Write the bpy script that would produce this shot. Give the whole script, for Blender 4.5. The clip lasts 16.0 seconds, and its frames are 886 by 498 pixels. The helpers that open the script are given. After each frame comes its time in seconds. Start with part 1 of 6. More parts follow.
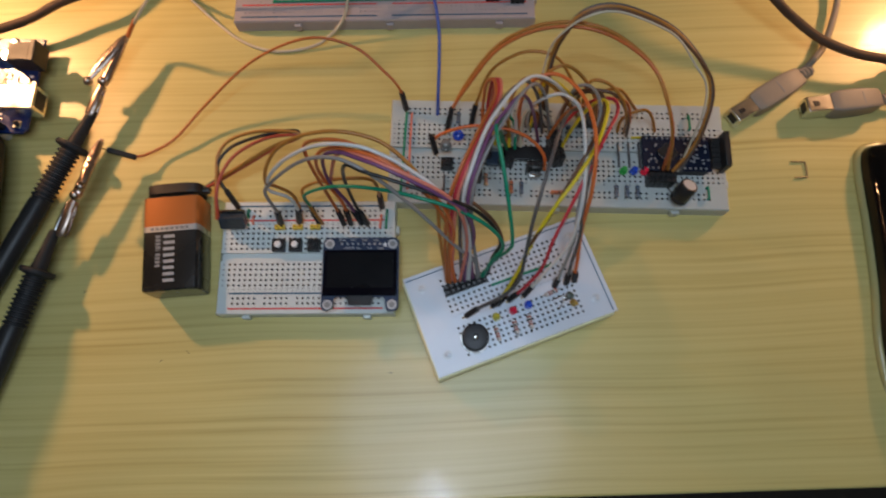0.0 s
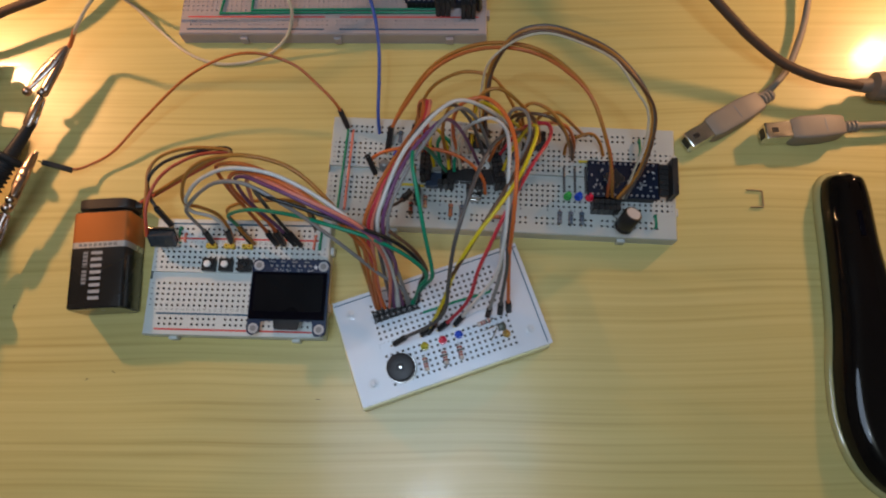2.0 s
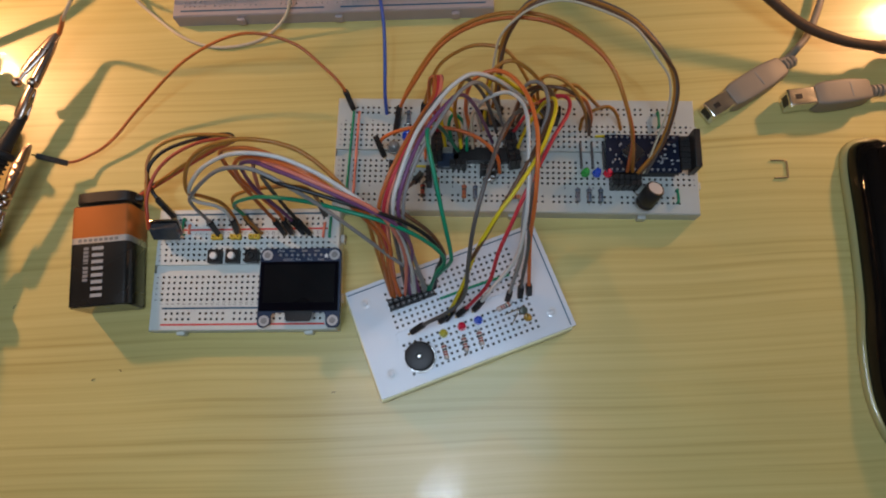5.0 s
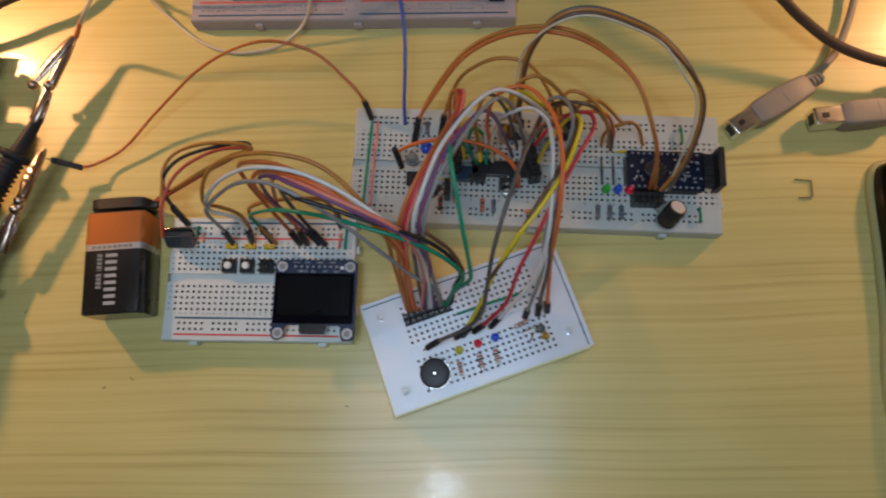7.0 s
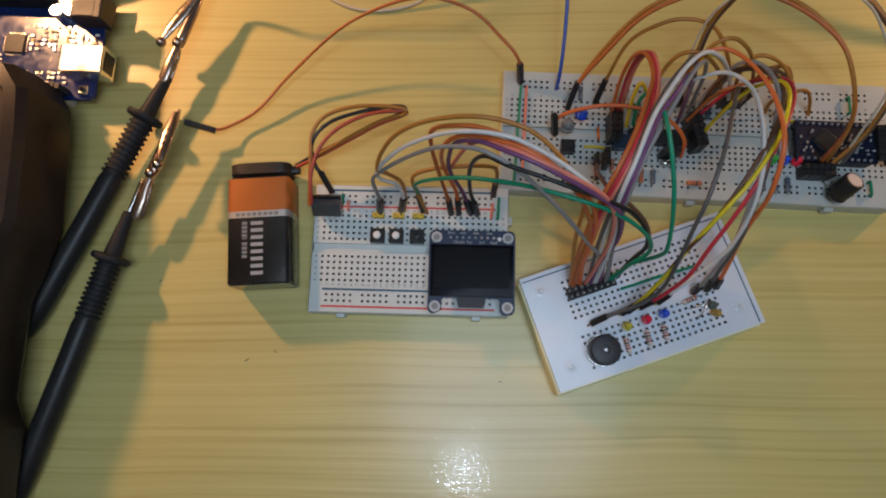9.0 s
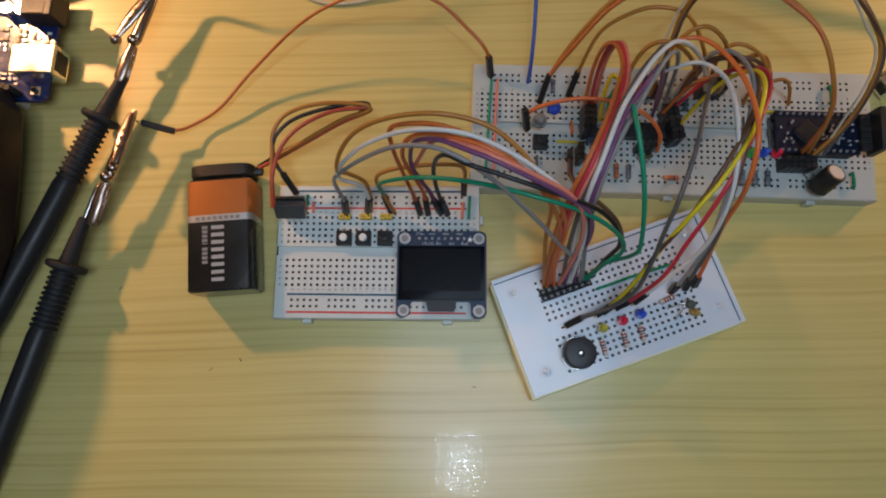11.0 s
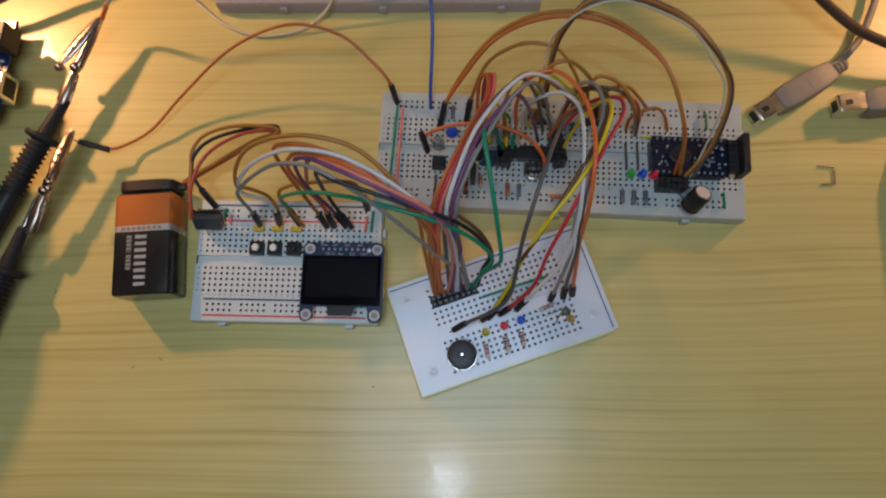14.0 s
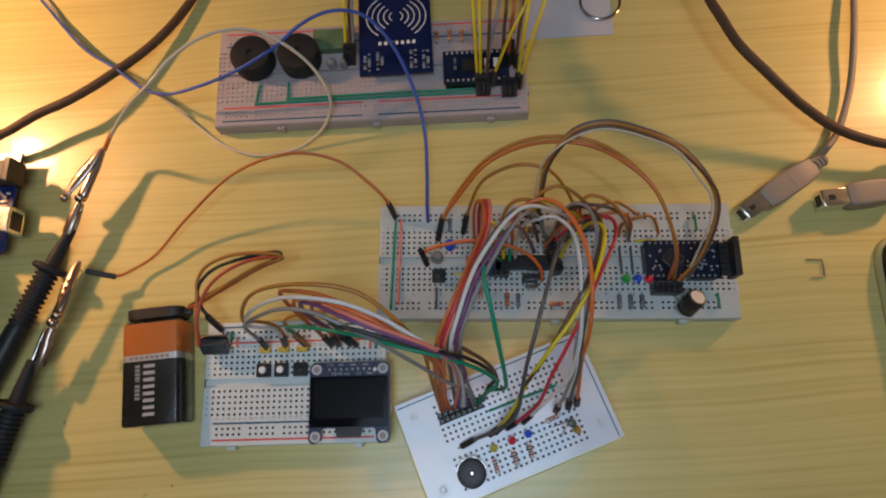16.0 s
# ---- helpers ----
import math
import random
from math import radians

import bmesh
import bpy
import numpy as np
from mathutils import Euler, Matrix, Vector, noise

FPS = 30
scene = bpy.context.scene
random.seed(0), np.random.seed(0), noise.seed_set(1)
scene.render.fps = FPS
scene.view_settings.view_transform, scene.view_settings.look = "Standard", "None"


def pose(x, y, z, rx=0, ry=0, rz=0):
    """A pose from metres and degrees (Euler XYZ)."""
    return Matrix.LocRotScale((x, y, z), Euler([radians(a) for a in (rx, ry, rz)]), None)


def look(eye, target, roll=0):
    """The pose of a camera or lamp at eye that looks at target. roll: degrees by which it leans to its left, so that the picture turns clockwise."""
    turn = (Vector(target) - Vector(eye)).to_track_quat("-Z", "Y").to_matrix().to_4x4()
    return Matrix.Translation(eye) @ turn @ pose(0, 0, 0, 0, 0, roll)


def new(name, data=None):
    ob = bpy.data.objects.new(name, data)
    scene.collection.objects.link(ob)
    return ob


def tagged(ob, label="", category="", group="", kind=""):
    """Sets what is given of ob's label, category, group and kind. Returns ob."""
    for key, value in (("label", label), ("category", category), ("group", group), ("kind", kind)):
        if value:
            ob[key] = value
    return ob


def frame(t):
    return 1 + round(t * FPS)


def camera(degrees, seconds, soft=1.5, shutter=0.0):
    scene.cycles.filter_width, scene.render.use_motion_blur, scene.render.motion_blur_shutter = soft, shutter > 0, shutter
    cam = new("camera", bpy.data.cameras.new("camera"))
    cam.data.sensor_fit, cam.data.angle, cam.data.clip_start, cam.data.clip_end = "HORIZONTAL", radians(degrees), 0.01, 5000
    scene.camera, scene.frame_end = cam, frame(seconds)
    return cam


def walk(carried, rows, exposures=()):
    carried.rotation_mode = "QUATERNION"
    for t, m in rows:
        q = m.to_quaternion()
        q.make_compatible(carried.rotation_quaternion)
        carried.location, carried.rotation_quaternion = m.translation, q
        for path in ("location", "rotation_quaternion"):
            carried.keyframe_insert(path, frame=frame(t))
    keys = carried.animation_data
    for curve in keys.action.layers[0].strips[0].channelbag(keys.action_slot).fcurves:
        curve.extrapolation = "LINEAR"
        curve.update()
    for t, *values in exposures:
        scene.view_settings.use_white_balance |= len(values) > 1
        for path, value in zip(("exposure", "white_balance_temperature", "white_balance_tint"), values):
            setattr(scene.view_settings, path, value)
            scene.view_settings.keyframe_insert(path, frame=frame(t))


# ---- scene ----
cam = camera(70.0, 16.0, soft=2.0, shutter=0.5)
PATH = [
    (0, (0.0030, 0.0395, 0.3006), (0.0008, 0.1151, 0.0102), -1.9),
    (0.5, (0.0191, 0.0341, 0.2976), (0.0227, 0.1078, 0.0068), 2.1),
    (1, (0.0451, 0.0370, 0.3061), (0.0377, 0.1133, 0.0160), -4.0),
    (1.5, (0.0521, 0.0392, 0.2957), (0.0398, 0.1159, 0.0059), -7.1),
    (2, (0.0411, 0.0534, 0.2933), (0.0308, 0.1290, 0.0032), -6.3),
    (2.5, (0.0303, 0.0562, 0.2905), (0.0223, 0.1309, 0.0001), -6.0),
    (3, (0.0255, 0.0456, 0.2842), (0.0205, 0.1204, -0.0063), -4.3),
    (3.5, (0.0211, 0.0533, 0.2843), (0.0174, 0.1223, -0.0076), -3.8),
    (4, (0.0251, 0.0545, 0.2848), (0.0184, 0.1247, -0.0068), -6.3),
    (6.5, (0.0365, 0.0595, 0.2779), (0.0259, 0.1272, -0.0141), -8.4),
    (7, (0.0279, 0.0628, 0.2804), (0.0160, 0.1310, -0.0115), -9.1),
    (7.5, (-0.0079, 0.0614, 0.2805), (-0.0238, 0.1310, -0.0109), -11.5),
    (8, (-0.0405, 0.0658, 0.2707), (-0.0526, 0.1285, -0.0224), -9.4),
    (8.5, (-0.0421, 0.0594, 0.2657), (-0.0580, 0.1226, -0.0272), -13.2),
    (9, (-0.0406, 0.0637, 0.2716), (-0.0506, 0.1185, -0.0232), -8.8),
    (9.5, (-0.0296, 0.0580, 0.2675), (-0.0400, 0.1198, -0.0258), -8.0),
    (9.7, (-0.0246, 0.0574, 0.2686), (-0.0371, 0.1193, -0.0246), -9.6),
    (11.8, (-0.0328, 0.0743, 0.2594), (-0.0387, 0.1212, -0.0369), -7.3),
    (12, (-0.0254, 0.0688, 0.2596), (-0.0342, 0.1229, -0.0353), -9.0),
    (12.5, (-0.0196, 0.0691, 0.2519), (-0.0257, 0.1229, -0.0432), -6.0),
    (13, (-0.0127, 0.0698, 0.2556), (-0.0204, 0.1211, -0.0398), -8.3),
    (13.5, (-0.0017, 0.0661, 0.2700), (-0.0084, 0.1177, -0.0255), -6.1),
    (14, (0.0167, 0.0604, 0.2833), (0.0049, 0.1226, -0.0100), -9.55),
    (14.5, (0.0202, 0.0663, 0.2877), (0.0035, 0.1367, -0.0035), -9.93),
    (15, (0.0219, 0.0795, 0.2876), (0.0078, 0.1503, -0.0036), -7.31),
    (15.5, (0.0183, 0.0890, 0.2911), (0.0086, 0.1647, 0.0010), -6.60),
    (16, (0.0148, 0.0930, 0.2976), (0.0051, 0.1717, 0.0083), -8.80),
]
EXPOSURES = [(0, -0.04), (12.5, -0.05), (14, -0.10), (16, -0.10)]
walk(cam, [(t, look(eye, target, roll)) for t, eye, target, roll in PATH], EXPOSURES)

# ---- world, lights and exposure ----
world = bpy.data.worlds.new("room_air")
scene.world = world
world.use_nodes = True
world.node_tree.nodes["Background"].inputs[0].default_value = (1.0, 0.9, 0.72, 1)
world.node_tree.nodes["Background"].inputs[1].default_value = 0.02


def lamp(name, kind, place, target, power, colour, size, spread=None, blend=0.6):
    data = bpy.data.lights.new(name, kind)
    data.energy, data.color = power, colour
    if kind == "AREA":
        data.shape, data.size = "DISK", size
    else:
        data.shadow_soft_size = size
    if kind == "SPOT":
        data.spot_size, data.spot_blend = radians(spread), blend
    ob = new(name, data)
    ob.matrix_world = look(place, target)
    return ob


lamp("desk_lamp_light_left", "SPOT", (-0.345, 0.317, 0.182), (-0.285, 0.262, 0), 4.7, (1.0, 0.51, 0.235), 0.010, 138, 1.0)
lamp("desk_lamp_light_right", "SPOT", (0.330, 0.312, 0.120), (0.25, 0.23, 0), 1.75, (1.0, 0.51, 0.235), 0.010, 140, 1.0)
# Added high up, in place of a flash at the camera, for its glint.
lamp("flash_glint_stand_in", "POINT", (-0.025, -0.195, 1.45), (-0.025, -0.195, 0), 5.6, (0.79, 1.0, 1.29), 0.014)
# Unseen soft fill that copies the flash's falloff; no pendant hangs here.
lamp("soft_flash_fill", "AREA", (0.005, 0.03, 0.47), (0.005, 0.04, 0), 0.70, (0.79, 1.0, 1.29), 0.26)
# Added three-metre disc, an even overhead fill without any fixture.
lamp("wide_overhead_fill", "AREA", (-0.02, -0.15, 1.57), (-0.02, -0.15, 0), 0.4, (0.79, 1.0, 1.29), 3.0)

# ---- materials ----


def material(name, colour, rough=0.5, metal=0.0, vary=0.12, scale=300.0, bump=0.0, coat=0.0, trans=0.0, ior=1.45, emit=0.0, island=0.0, spec=0.5, sss=0.0):
    """A plain surface with variation at two scales and fine relief."""
    m = bpy.data.materials.new(name)
    m.use_nodes = True
    nt = m.node_tree
    b = nt.nodes["Principled BSDF"]
    co = nt.nodes.new("ShaderNodeTexCoord")
    n1 = nt.nodes.new("ShaderNodeTexNoise")
    n1.inputs["Scale"].default_value = scale
    n1.inputs["Detail"].default_value = 4
    n2 = nt.nodes.new("ShaderNodeTexNoise")
    n2.inputs["Scale"].default_value = scale * 0.12
    nt.links.new(co.outputs["Object"], n1.inputs["Vector"])
    nt.links.new(co.outputs["Object"], n2.inputs["Vector"])
    add = nt.nodes.new("ShaderNodeMath")
    add.operation = "ADD"
    nt.links.new(n1.outputs["Fac"], add.inputs[0])
    nt.links.new(n2.outputs["Fac"], add.inputs[1])
    rng = nt.nodes.new("ShaderNodeMapRange")
    rng.inputs["From Min"].default_value, rng.inputs["From Max"].default_value = 0.6, 1.4
    rng.inputs["To Min"].default_value, rng.inputs["To Max"].default_value = 1 - vary, 1 + vary
    nt.links.new(add.outputs[0], rng.inputs["Value"])
    hsv = nt.nodes.new("ShaderNodeHueSaturation")
    hsv.inputs["Color"].default_value = (*colour, 1)
    nt.links.new(rng.outputs[0], hsv.inputs["Value"])
    nt.links.new(hsv.outputs[0], b.inputs["Base Color"])
    r2 = nt.nodes.new("ShaderNodeMapRange")
    r2.inputs["From Min"].default_value, r2.inputs["From Max"].default_value = 0.3, 0.7
    r2.inputs["To Min"].default_value, r2.inputs["To Max"].default_value = max(0.02, rough - 0.08), min(1, rough + 0.08)
    nt.links.new(n2.outputs["Fac"], r2.inputs["Value"])
    nt.links.new(r2.outputs[0], b.inputs["Roughness"])
    b.inputs["Metallic"].default_value = metal
    b.inputs["Coat Weight"].default_value = coat
    b.inputs["Coat Roughness"].default_value = 0.06
    b.inputs["Transmission Weight"].default_value = trans
    b.inputs["IOR"].default_value = ior
    b.inputs["Specular IOR Level"].default_value = spec
    if sss:
        b.inputs["Subsurface Weight"].default_value = sss
        b.inputs["Subsurface Radius"].default_value = (0.004, 0.004, 0.003)
        b.inputs["Subsurface Scale"].default_value = 1.0
    if emit:
        b.inputs["Emission Color"].default_value = (*colour, 1)
        b.inputs["Emission Strength"].default_value = emit
    if bump:
        bp = nt.nodes.new("ShaderNodeBump")
        bp.inputs["Strength"].default_value = bump
        bp.inputs["Distance"].default_value = 0.0003
        nt.links.new(n1.outputs["Fac"], bp.inputs["Height"])
        nt.links.new(bp.outputs[0], b.inputs["Normal"])
    return m


def wood_material():
    """Yellow varnished pine laminate, its grain along x."""
    m = bpy.data.materials.new("varnished_pine")
    m.use_nodes = True
    nt = m.node_tree
    b = nt.nodes["Principled BSDF"]
    co = nt.nodes.new("ShaderNodeTexCoord")
    figure = nt.nodes.new("ShaderNodeTexNoise")
    figure.inputs["Scale"].default_value, figure.inputs["Detail"].default_value = 7.0, 1.0
    nt.links.new(co.outputs["Object"], figure.inputs["Vector"])
    swing = nt.nodes.new("ShaderNodeVectorMath")
    swing.operation = "MULTIPLY_ADD"
    swing.inputs[1].default_value = (0, 0.011, 0)
    nt.links.new(figure.outputs["Color"], swing.inputs[0])
    nt.links.new(co.outputs["Object"], swing.inputs[2])

    def grain(sx, sy, scale, detail, dist):
        mp = nt.nodes.new("ShaderNodeMapping")
        mp.inputs["Scale"].default_value = (sx, sy, 1)
        mp.inputs["Rotation"].default_value = (0, 0, radians(1.2))
        nz = nt.nodes.new("ShaderNodeTexNoise")
        nz.inputs["Scale"].default_value, nz.inputs["Detail"].default_value, nz.inputs["Distortion"].default_value = scale, detail, dist
        nt.links.new(swing.outputs[0], mp.inputs["Vector"])
        nt.links.new(mp.outputs[0], nz.inputs["Vector"])
        return nz
    fine = grain(3.4, 430, 1.0, 4, 0.3)
    broad = grain(2.4, 95, 1.0, 4, 0.9)
    hair = grain(12, 1500, 1.0, 3, 0.0)
    blotch = grain(9, 14, 1.0, 2, 0.0)
    ramp = nt.nodes.new("ShaderNodeValToRGB")
    ramp.color_ramp.elements[0].position, ramp.color_ramp.elements[0].color = 0.30, (0.445, 0.332, 0.100, 1)
    ramp.color_ramp.elements[1].position, ramp.color_ramp.elements[1].color = 0.65, (0.64, 0.540, 0.210, 1)
    e = ramp.color_ramp.elements.new(0.46)
    e.color = (0.575, 0.475, 0.170, 1)
    mix1 = nt.nodes.new("ShaderNodeMix")
    mix1.inputs[0].default_value = 0.27
    nt.links.new(fine.outputs["Fac"], mix1.inputs[2])
    nt.links.new(broad.outputs["Fac"], mix1.inputs[3])
    mix2 = nt.nodes.new("ShaderNodeMix")
    mix2.inputs[0].default_value = 0.2
    nt.links.new(mix1.outputs[0], mix2.inputs[2])
    nt.links.new(hair.outputs["Fac"], mix2.inputs[3])
    nt.links.new(mix2.outputs[0], ramp.inputs["Fac"])
    hsv = nt.nodes.new("ShaderNodeHueSaturation")
    rng = nt.nodes.new("ShaderNodeMapRange")
    rng.inputs["To Min"].default_value, rng.inputs["To Max"].default_value = 0.86, 1.14
    nt.links.new(blotch.outputs["Fac"], rng.inputs["Value"])
    nt.links.new(rng.outputs[0], hsv.inputs["Value"])
    nt.links.new(ramp.outputs[0], hsv.inputs["Color"])
    nt.links.new(hsv.outputs[0], b.inputs["Base Color"])
    b.inputs["Roughness"].default_value = 0.34
    b.inputs["Specular IOR Level"].default_value = 0.45
    b.inputs["Coat Weight"].default_value = 0.20
    b.inputs["Coat Roughness"].default_value = 0.06
    bp = nt.nodes.new("ShaderNodeBump")
    bp.inputs["Strength"].default_value, bp.inputs["Distance"].default_value = 0.12, 0.0004
    nt.links.new(mix2.outputs[0], bp.inputs["Height"])
    nt.links.new(bp.outputs[0], b.inputs["Normal"])
    relief = grain(420, 420, 1.0, 3, 0.0)
    bc = nt.nodes.new("ShaderNodeBump")
    bc.inputs["Strength"].default_value, bc.inputs["Distance"].default_value = 0.16, 0.0005
    nt.links.new(relief.outputs["Fac"], bc.inputs["Height"])
    nt.links.new(bp.outputs[0], bc.inputs["Normal"])
    nt.links.new(bc.outputs[0], b.inputs["Coat Normal"])
    return m


WOOD = wood_material()
BOARD = material("white_breadboard_plastic", (0.61, 0.64, 0.61), 0.42, vary=0.04, scale=200, sss=0.15)
BOARD_B = material("translucent_breadboard_plastic", (0.49, 0.51, 0.475), 0.38, vary=0.05, scale=150, sss=0.25)
BOARD_C = material("pinkish_white_breadboard_plastic", (0.43, 0.365, 0.355), 0.4, vary=0.05, scale=150, sss=0.25)
# Near-black for the walls and floor of each contact hole.
PIT = material("dark_hole_lining", (0.045, 0.045, 0.045), 0.5, metal=0.3)
TINNED = material("dull_tinned_contact", (0.42, 0.38, 0.37), 0.45, metal=0.3)
PANEL = material("white_acrylic_plate", (0.62, 0.67, 0.74), 0.24, vary=0.04, scale=90, coat=0.3)
CREAM = material("cream_plastic_edge", (0.82, 0.75, 0.44), 0.45, vary=0.08, scale=120)
BLACKP = material("black_plastic", (0.024, 0.023, 0.023), 0.38, vary=0.25, scale=500, bump=0.05, spec=0.3)
BLACKM = material("matt_black_rubber", (0.024, 0.024, 0.025), 0.55, vary=0.25, scale=900, bump=0.2, spec=0.22)
GLOSS = material("glossy_black_plastic", (0.005, 0.004, 0.004), 0.09, vary=0.2, spec=0.42)
SCREEN = material("dark_glass_screen", (0.003, 0.003, 0.006), 0.12, vary=0.2, spec=0.12)
ACTIVE = material("dark_display_area", (0.003, 0.003, 0.004), 0.3, vary=0.2, spec=0.1)
CLEAR = material("clear_eyelet_plastic", (0.62, 0.66, 0.70), 0.15, vary=0.05, coat=0.4)
PCBD = material("dark_circuit_board", (0.004, 0.008, 0.024), 0.45, vary=0.3, scale=900, bump=0.2, spec=0.3)
PCB = material("blue_circuit_board", (0.006, 0.018, 0.055), 0.42, vary=0.3, scale=900, bump=0.2)
PCBT = material("navy_circuit_board", (0.005, 0.012, 0.035), 0.4, vary=0.3, scale=900, bump=0.2, spec=0.3)
PCBU = material("glossy_blue_circuit_board", (0.010, 0.024, 0.10), 0.20, vary=0.3, scale=2600, bump=0.05, spec=0.5)
# Black plastic; the brown tint is warm lamplight put into the colour.
METERP = material("lamp_warmed_meter_plastic", (0.022, 0.016, 0.013), 0.40, vary=0.3, scale=350, bump=0.15, spec=0.35)
SNAPP = material("brown_black_soft_plastic", (0.030, 0.021, 0.016), 0.45, vary=0.2, scale=400)
BATW = material("silver_white_print", (0.36, 0.36, 0.36), 0.4, vary=0.05)
PCBR = material("royal_blue_circuit_board", (0.005, 0.011, 0.058), 0.42, vary=0.25, scale=600, bump=0.15, spec=0.3)
CAPTOP = material("dull_grey_top", (0.44, 0.44, 0.44), 0.4, vary=0.1)
SILVER = material("tinned_metal", (0.78, 0.77, 0.74), 0.22, metal=1.0, vary=0.1, scale=700, bump=0.15)
# Plated steel, with the warm brown it reflects mixed into its colour.
CLIPM = material("brown_reflecting_steel", (0.40, 0.31, 0.26), 0.27, metal=1.0, vary=0.15, scale=400, bump=0.1)
SOLDER = material("bright_solder", (0.46, 0.46, 0.47), 0.38, metal=0.35, vary=0.1)
STEEL = material("bright_steel", (0.52, 0.50, 0.47), 0.14, metal=1.0, vary=0.12, scale=400, bump=0.1)
BRASS = material("brass_pin", (0.72, 0.52, 0.2), 0.25, metal=1.0, vary=0.1)
INKW = material("white_print", (0.78, 0.78, 0.76), 0.5, vary=0.05)
INKG = material("grey_print", (0.22, 0.22, 0.22), 0.5, vary=0.05)
COPPERB = material("copper_coloured_label", (0.46, 0.14, 0.028), 0.36, metal=0.25, vary=0.06, scale=80)
SILVB = material("silver_label_band", (0.55, 0.53, 0.5), 0.3, metal=0.6, vary=0.06)
BATB = material("black_label", (0.014, 0.013, 0.012), 0.28, vary=0.2, coat=0.4)
GREYPL = material("grey_beige_plastic", (0.26, 0.215, 0.165), 0.5, vary=0.07, scale=200)
BROWNC = material("dark_cable_sheath", (0.085, 0.048, 0.028), 0.6, vary=0.2, spec=0.3)
PAPER = material("white_paper", (0.48, 0.48, 0.52), 0.8, vary=0.03)
WALLM = material("cream_wall_paint", (0.62, 0.55, 0.4), 0.8, vary=0.05, scale=20)
FLOORM = material("dark_floor", (0.06, 0.05, 0.045), 0.7, vary=0.25, scale=15)
LINE = {"red": material("red_rail_line", (0.62, 0.06, 0.05), 0.5), "blue": material("blue_rail_line", (0.008, 0.085, 0.16), 0.5)}
TINT = {
    "red": (0.52, 0.035, 0.05), "orange": (0.66, 0.15, 0.035), "yellow": (0.75, 0.55, 0.02), "green": (0.006, 0.24, 0.125),
    "blue": (0.032, 0.085, 0.37), "purple": (0.18, 0.062, 0.15), "brick": (0.42, 0.065, 0.03), "white": (0.64, 0.62, 0.58), "grey": (0.25, 0.24, 0.23),
    "brown": (0.13, 0.06, 0.03), "black": (0.014, 0.014, 0.015), "ochre": (0.40, 0.165, 0.028), "beige": (0.58, 0.50, 0.36),
    "rust": (0.48, 0.13, 0.03), "darkgrey": (0.10, 0.09, 0.085), "salmon": (0.70, 0.21, 0.14)}
WIRE = {k: material(k + "_wire_insulation", v, 0.38, vary=0.08) for k, v in TINT.items()}
LENS = {k: material(k + "_led_epoxy", v, 0.12, vary=0.05, coat=0.5, sss=0.2) for k, v in
        {"red": (0.75, 0.02, 0.06), "green": (0.05, 0.45, 0.06), "blue": (0.02, 0.08, 0.62), "yellow": (0.45, 0.42, 0.05), "clear": (0.20, 0.20, 0.19), "amber": (0.42, 0.26, 0.05)}.items()}
GREEN_LIT = material("lit_green_led", (0.03, 0.32, 0.05), 0.2, emit=0.08)
RED_LIT = material("lit_red_led", (0.75, 0.02, 0.05), 0.2, emit=0.06)
RESB = material("resistor_blue_body", (0.13, 0.17, 0.21), 0.4)
REST = material("resistor_tan_body", (0.52, 0.33, 0.18), 0.45)
REDBAND = material("red_brown_band", (0.30, 0.03, 0.02), 0.4)
YELPIN = material("yellow_header_strip", (0.66, 0.46, 0.05), 0.45)
AMBER = material("amber_display_glass", (0.30, 0.16, 0.03), 0.15, coat=0.5)

# ---- mesh helpers ----


def box(bm, x0, y0, z0, x1, y1, z1, bevel=0.0, m=None, seg=2):
    vs = [bm.verts.new((x, y, z)) for z in (z0, z1) for x, y in ((x0, y0), (x1, y0), (x1, y1), (x0, y1))]
    fs = [bm.faces.new([vs[i] for i in q]) for q in ((3, 2, 1, 0), (4, 5, 6, 7), (0, 1, 5, 4), (1, 2, 6, 5), (2, 3, 7, 6), (3, 0, 4, 7))]
    for f in fs:
        f.material_index = 1
    if bevel:
        es = list({e for f in fs for e in f.edges})
        r = bmesh.ops.bevel(bm, geom=es, offset=bevel, segments=seg, affect="EDGES", profile=0.5)
        vs = list({v for f in r["faces"] for v in f.verts} | {v for v in vs if v.is_valid})
        for f in r["faces"]:
            f.material_index = 0
    if m is not None:
        bmesh.ops.transform(bm, matrix=m, verts=vs)
    return bm


def prism(bm, outline, z0, z1, bevel=0.0, seg=2):
    """A slab of the outline's shape (counter-clockwise)."""
    lo = [bm.verts.new((x, y, z0)) for x, y in outline]
    hi = [bm.verts.new((x, y, z1)) for x, y in outline]
    n = len(outline)
    bm.faces.new(lo[::-1]).material_index = 1
    top = bm.faces.new(hi)
    top.material_index = 1
    for i in range(n):
        bm.faces.new((lo[i], lo[(i + 1) % n], hi[(i + 1) % n], hi[i]))
    if bevel:
        r = bmesh.ops.bevel(bm, geom=list(top.edges), offset=bevel, segments=seg, affect="EDGES", profile=0.5)
        for f in r["faces"]:
            f.material_index = 0
    return bm


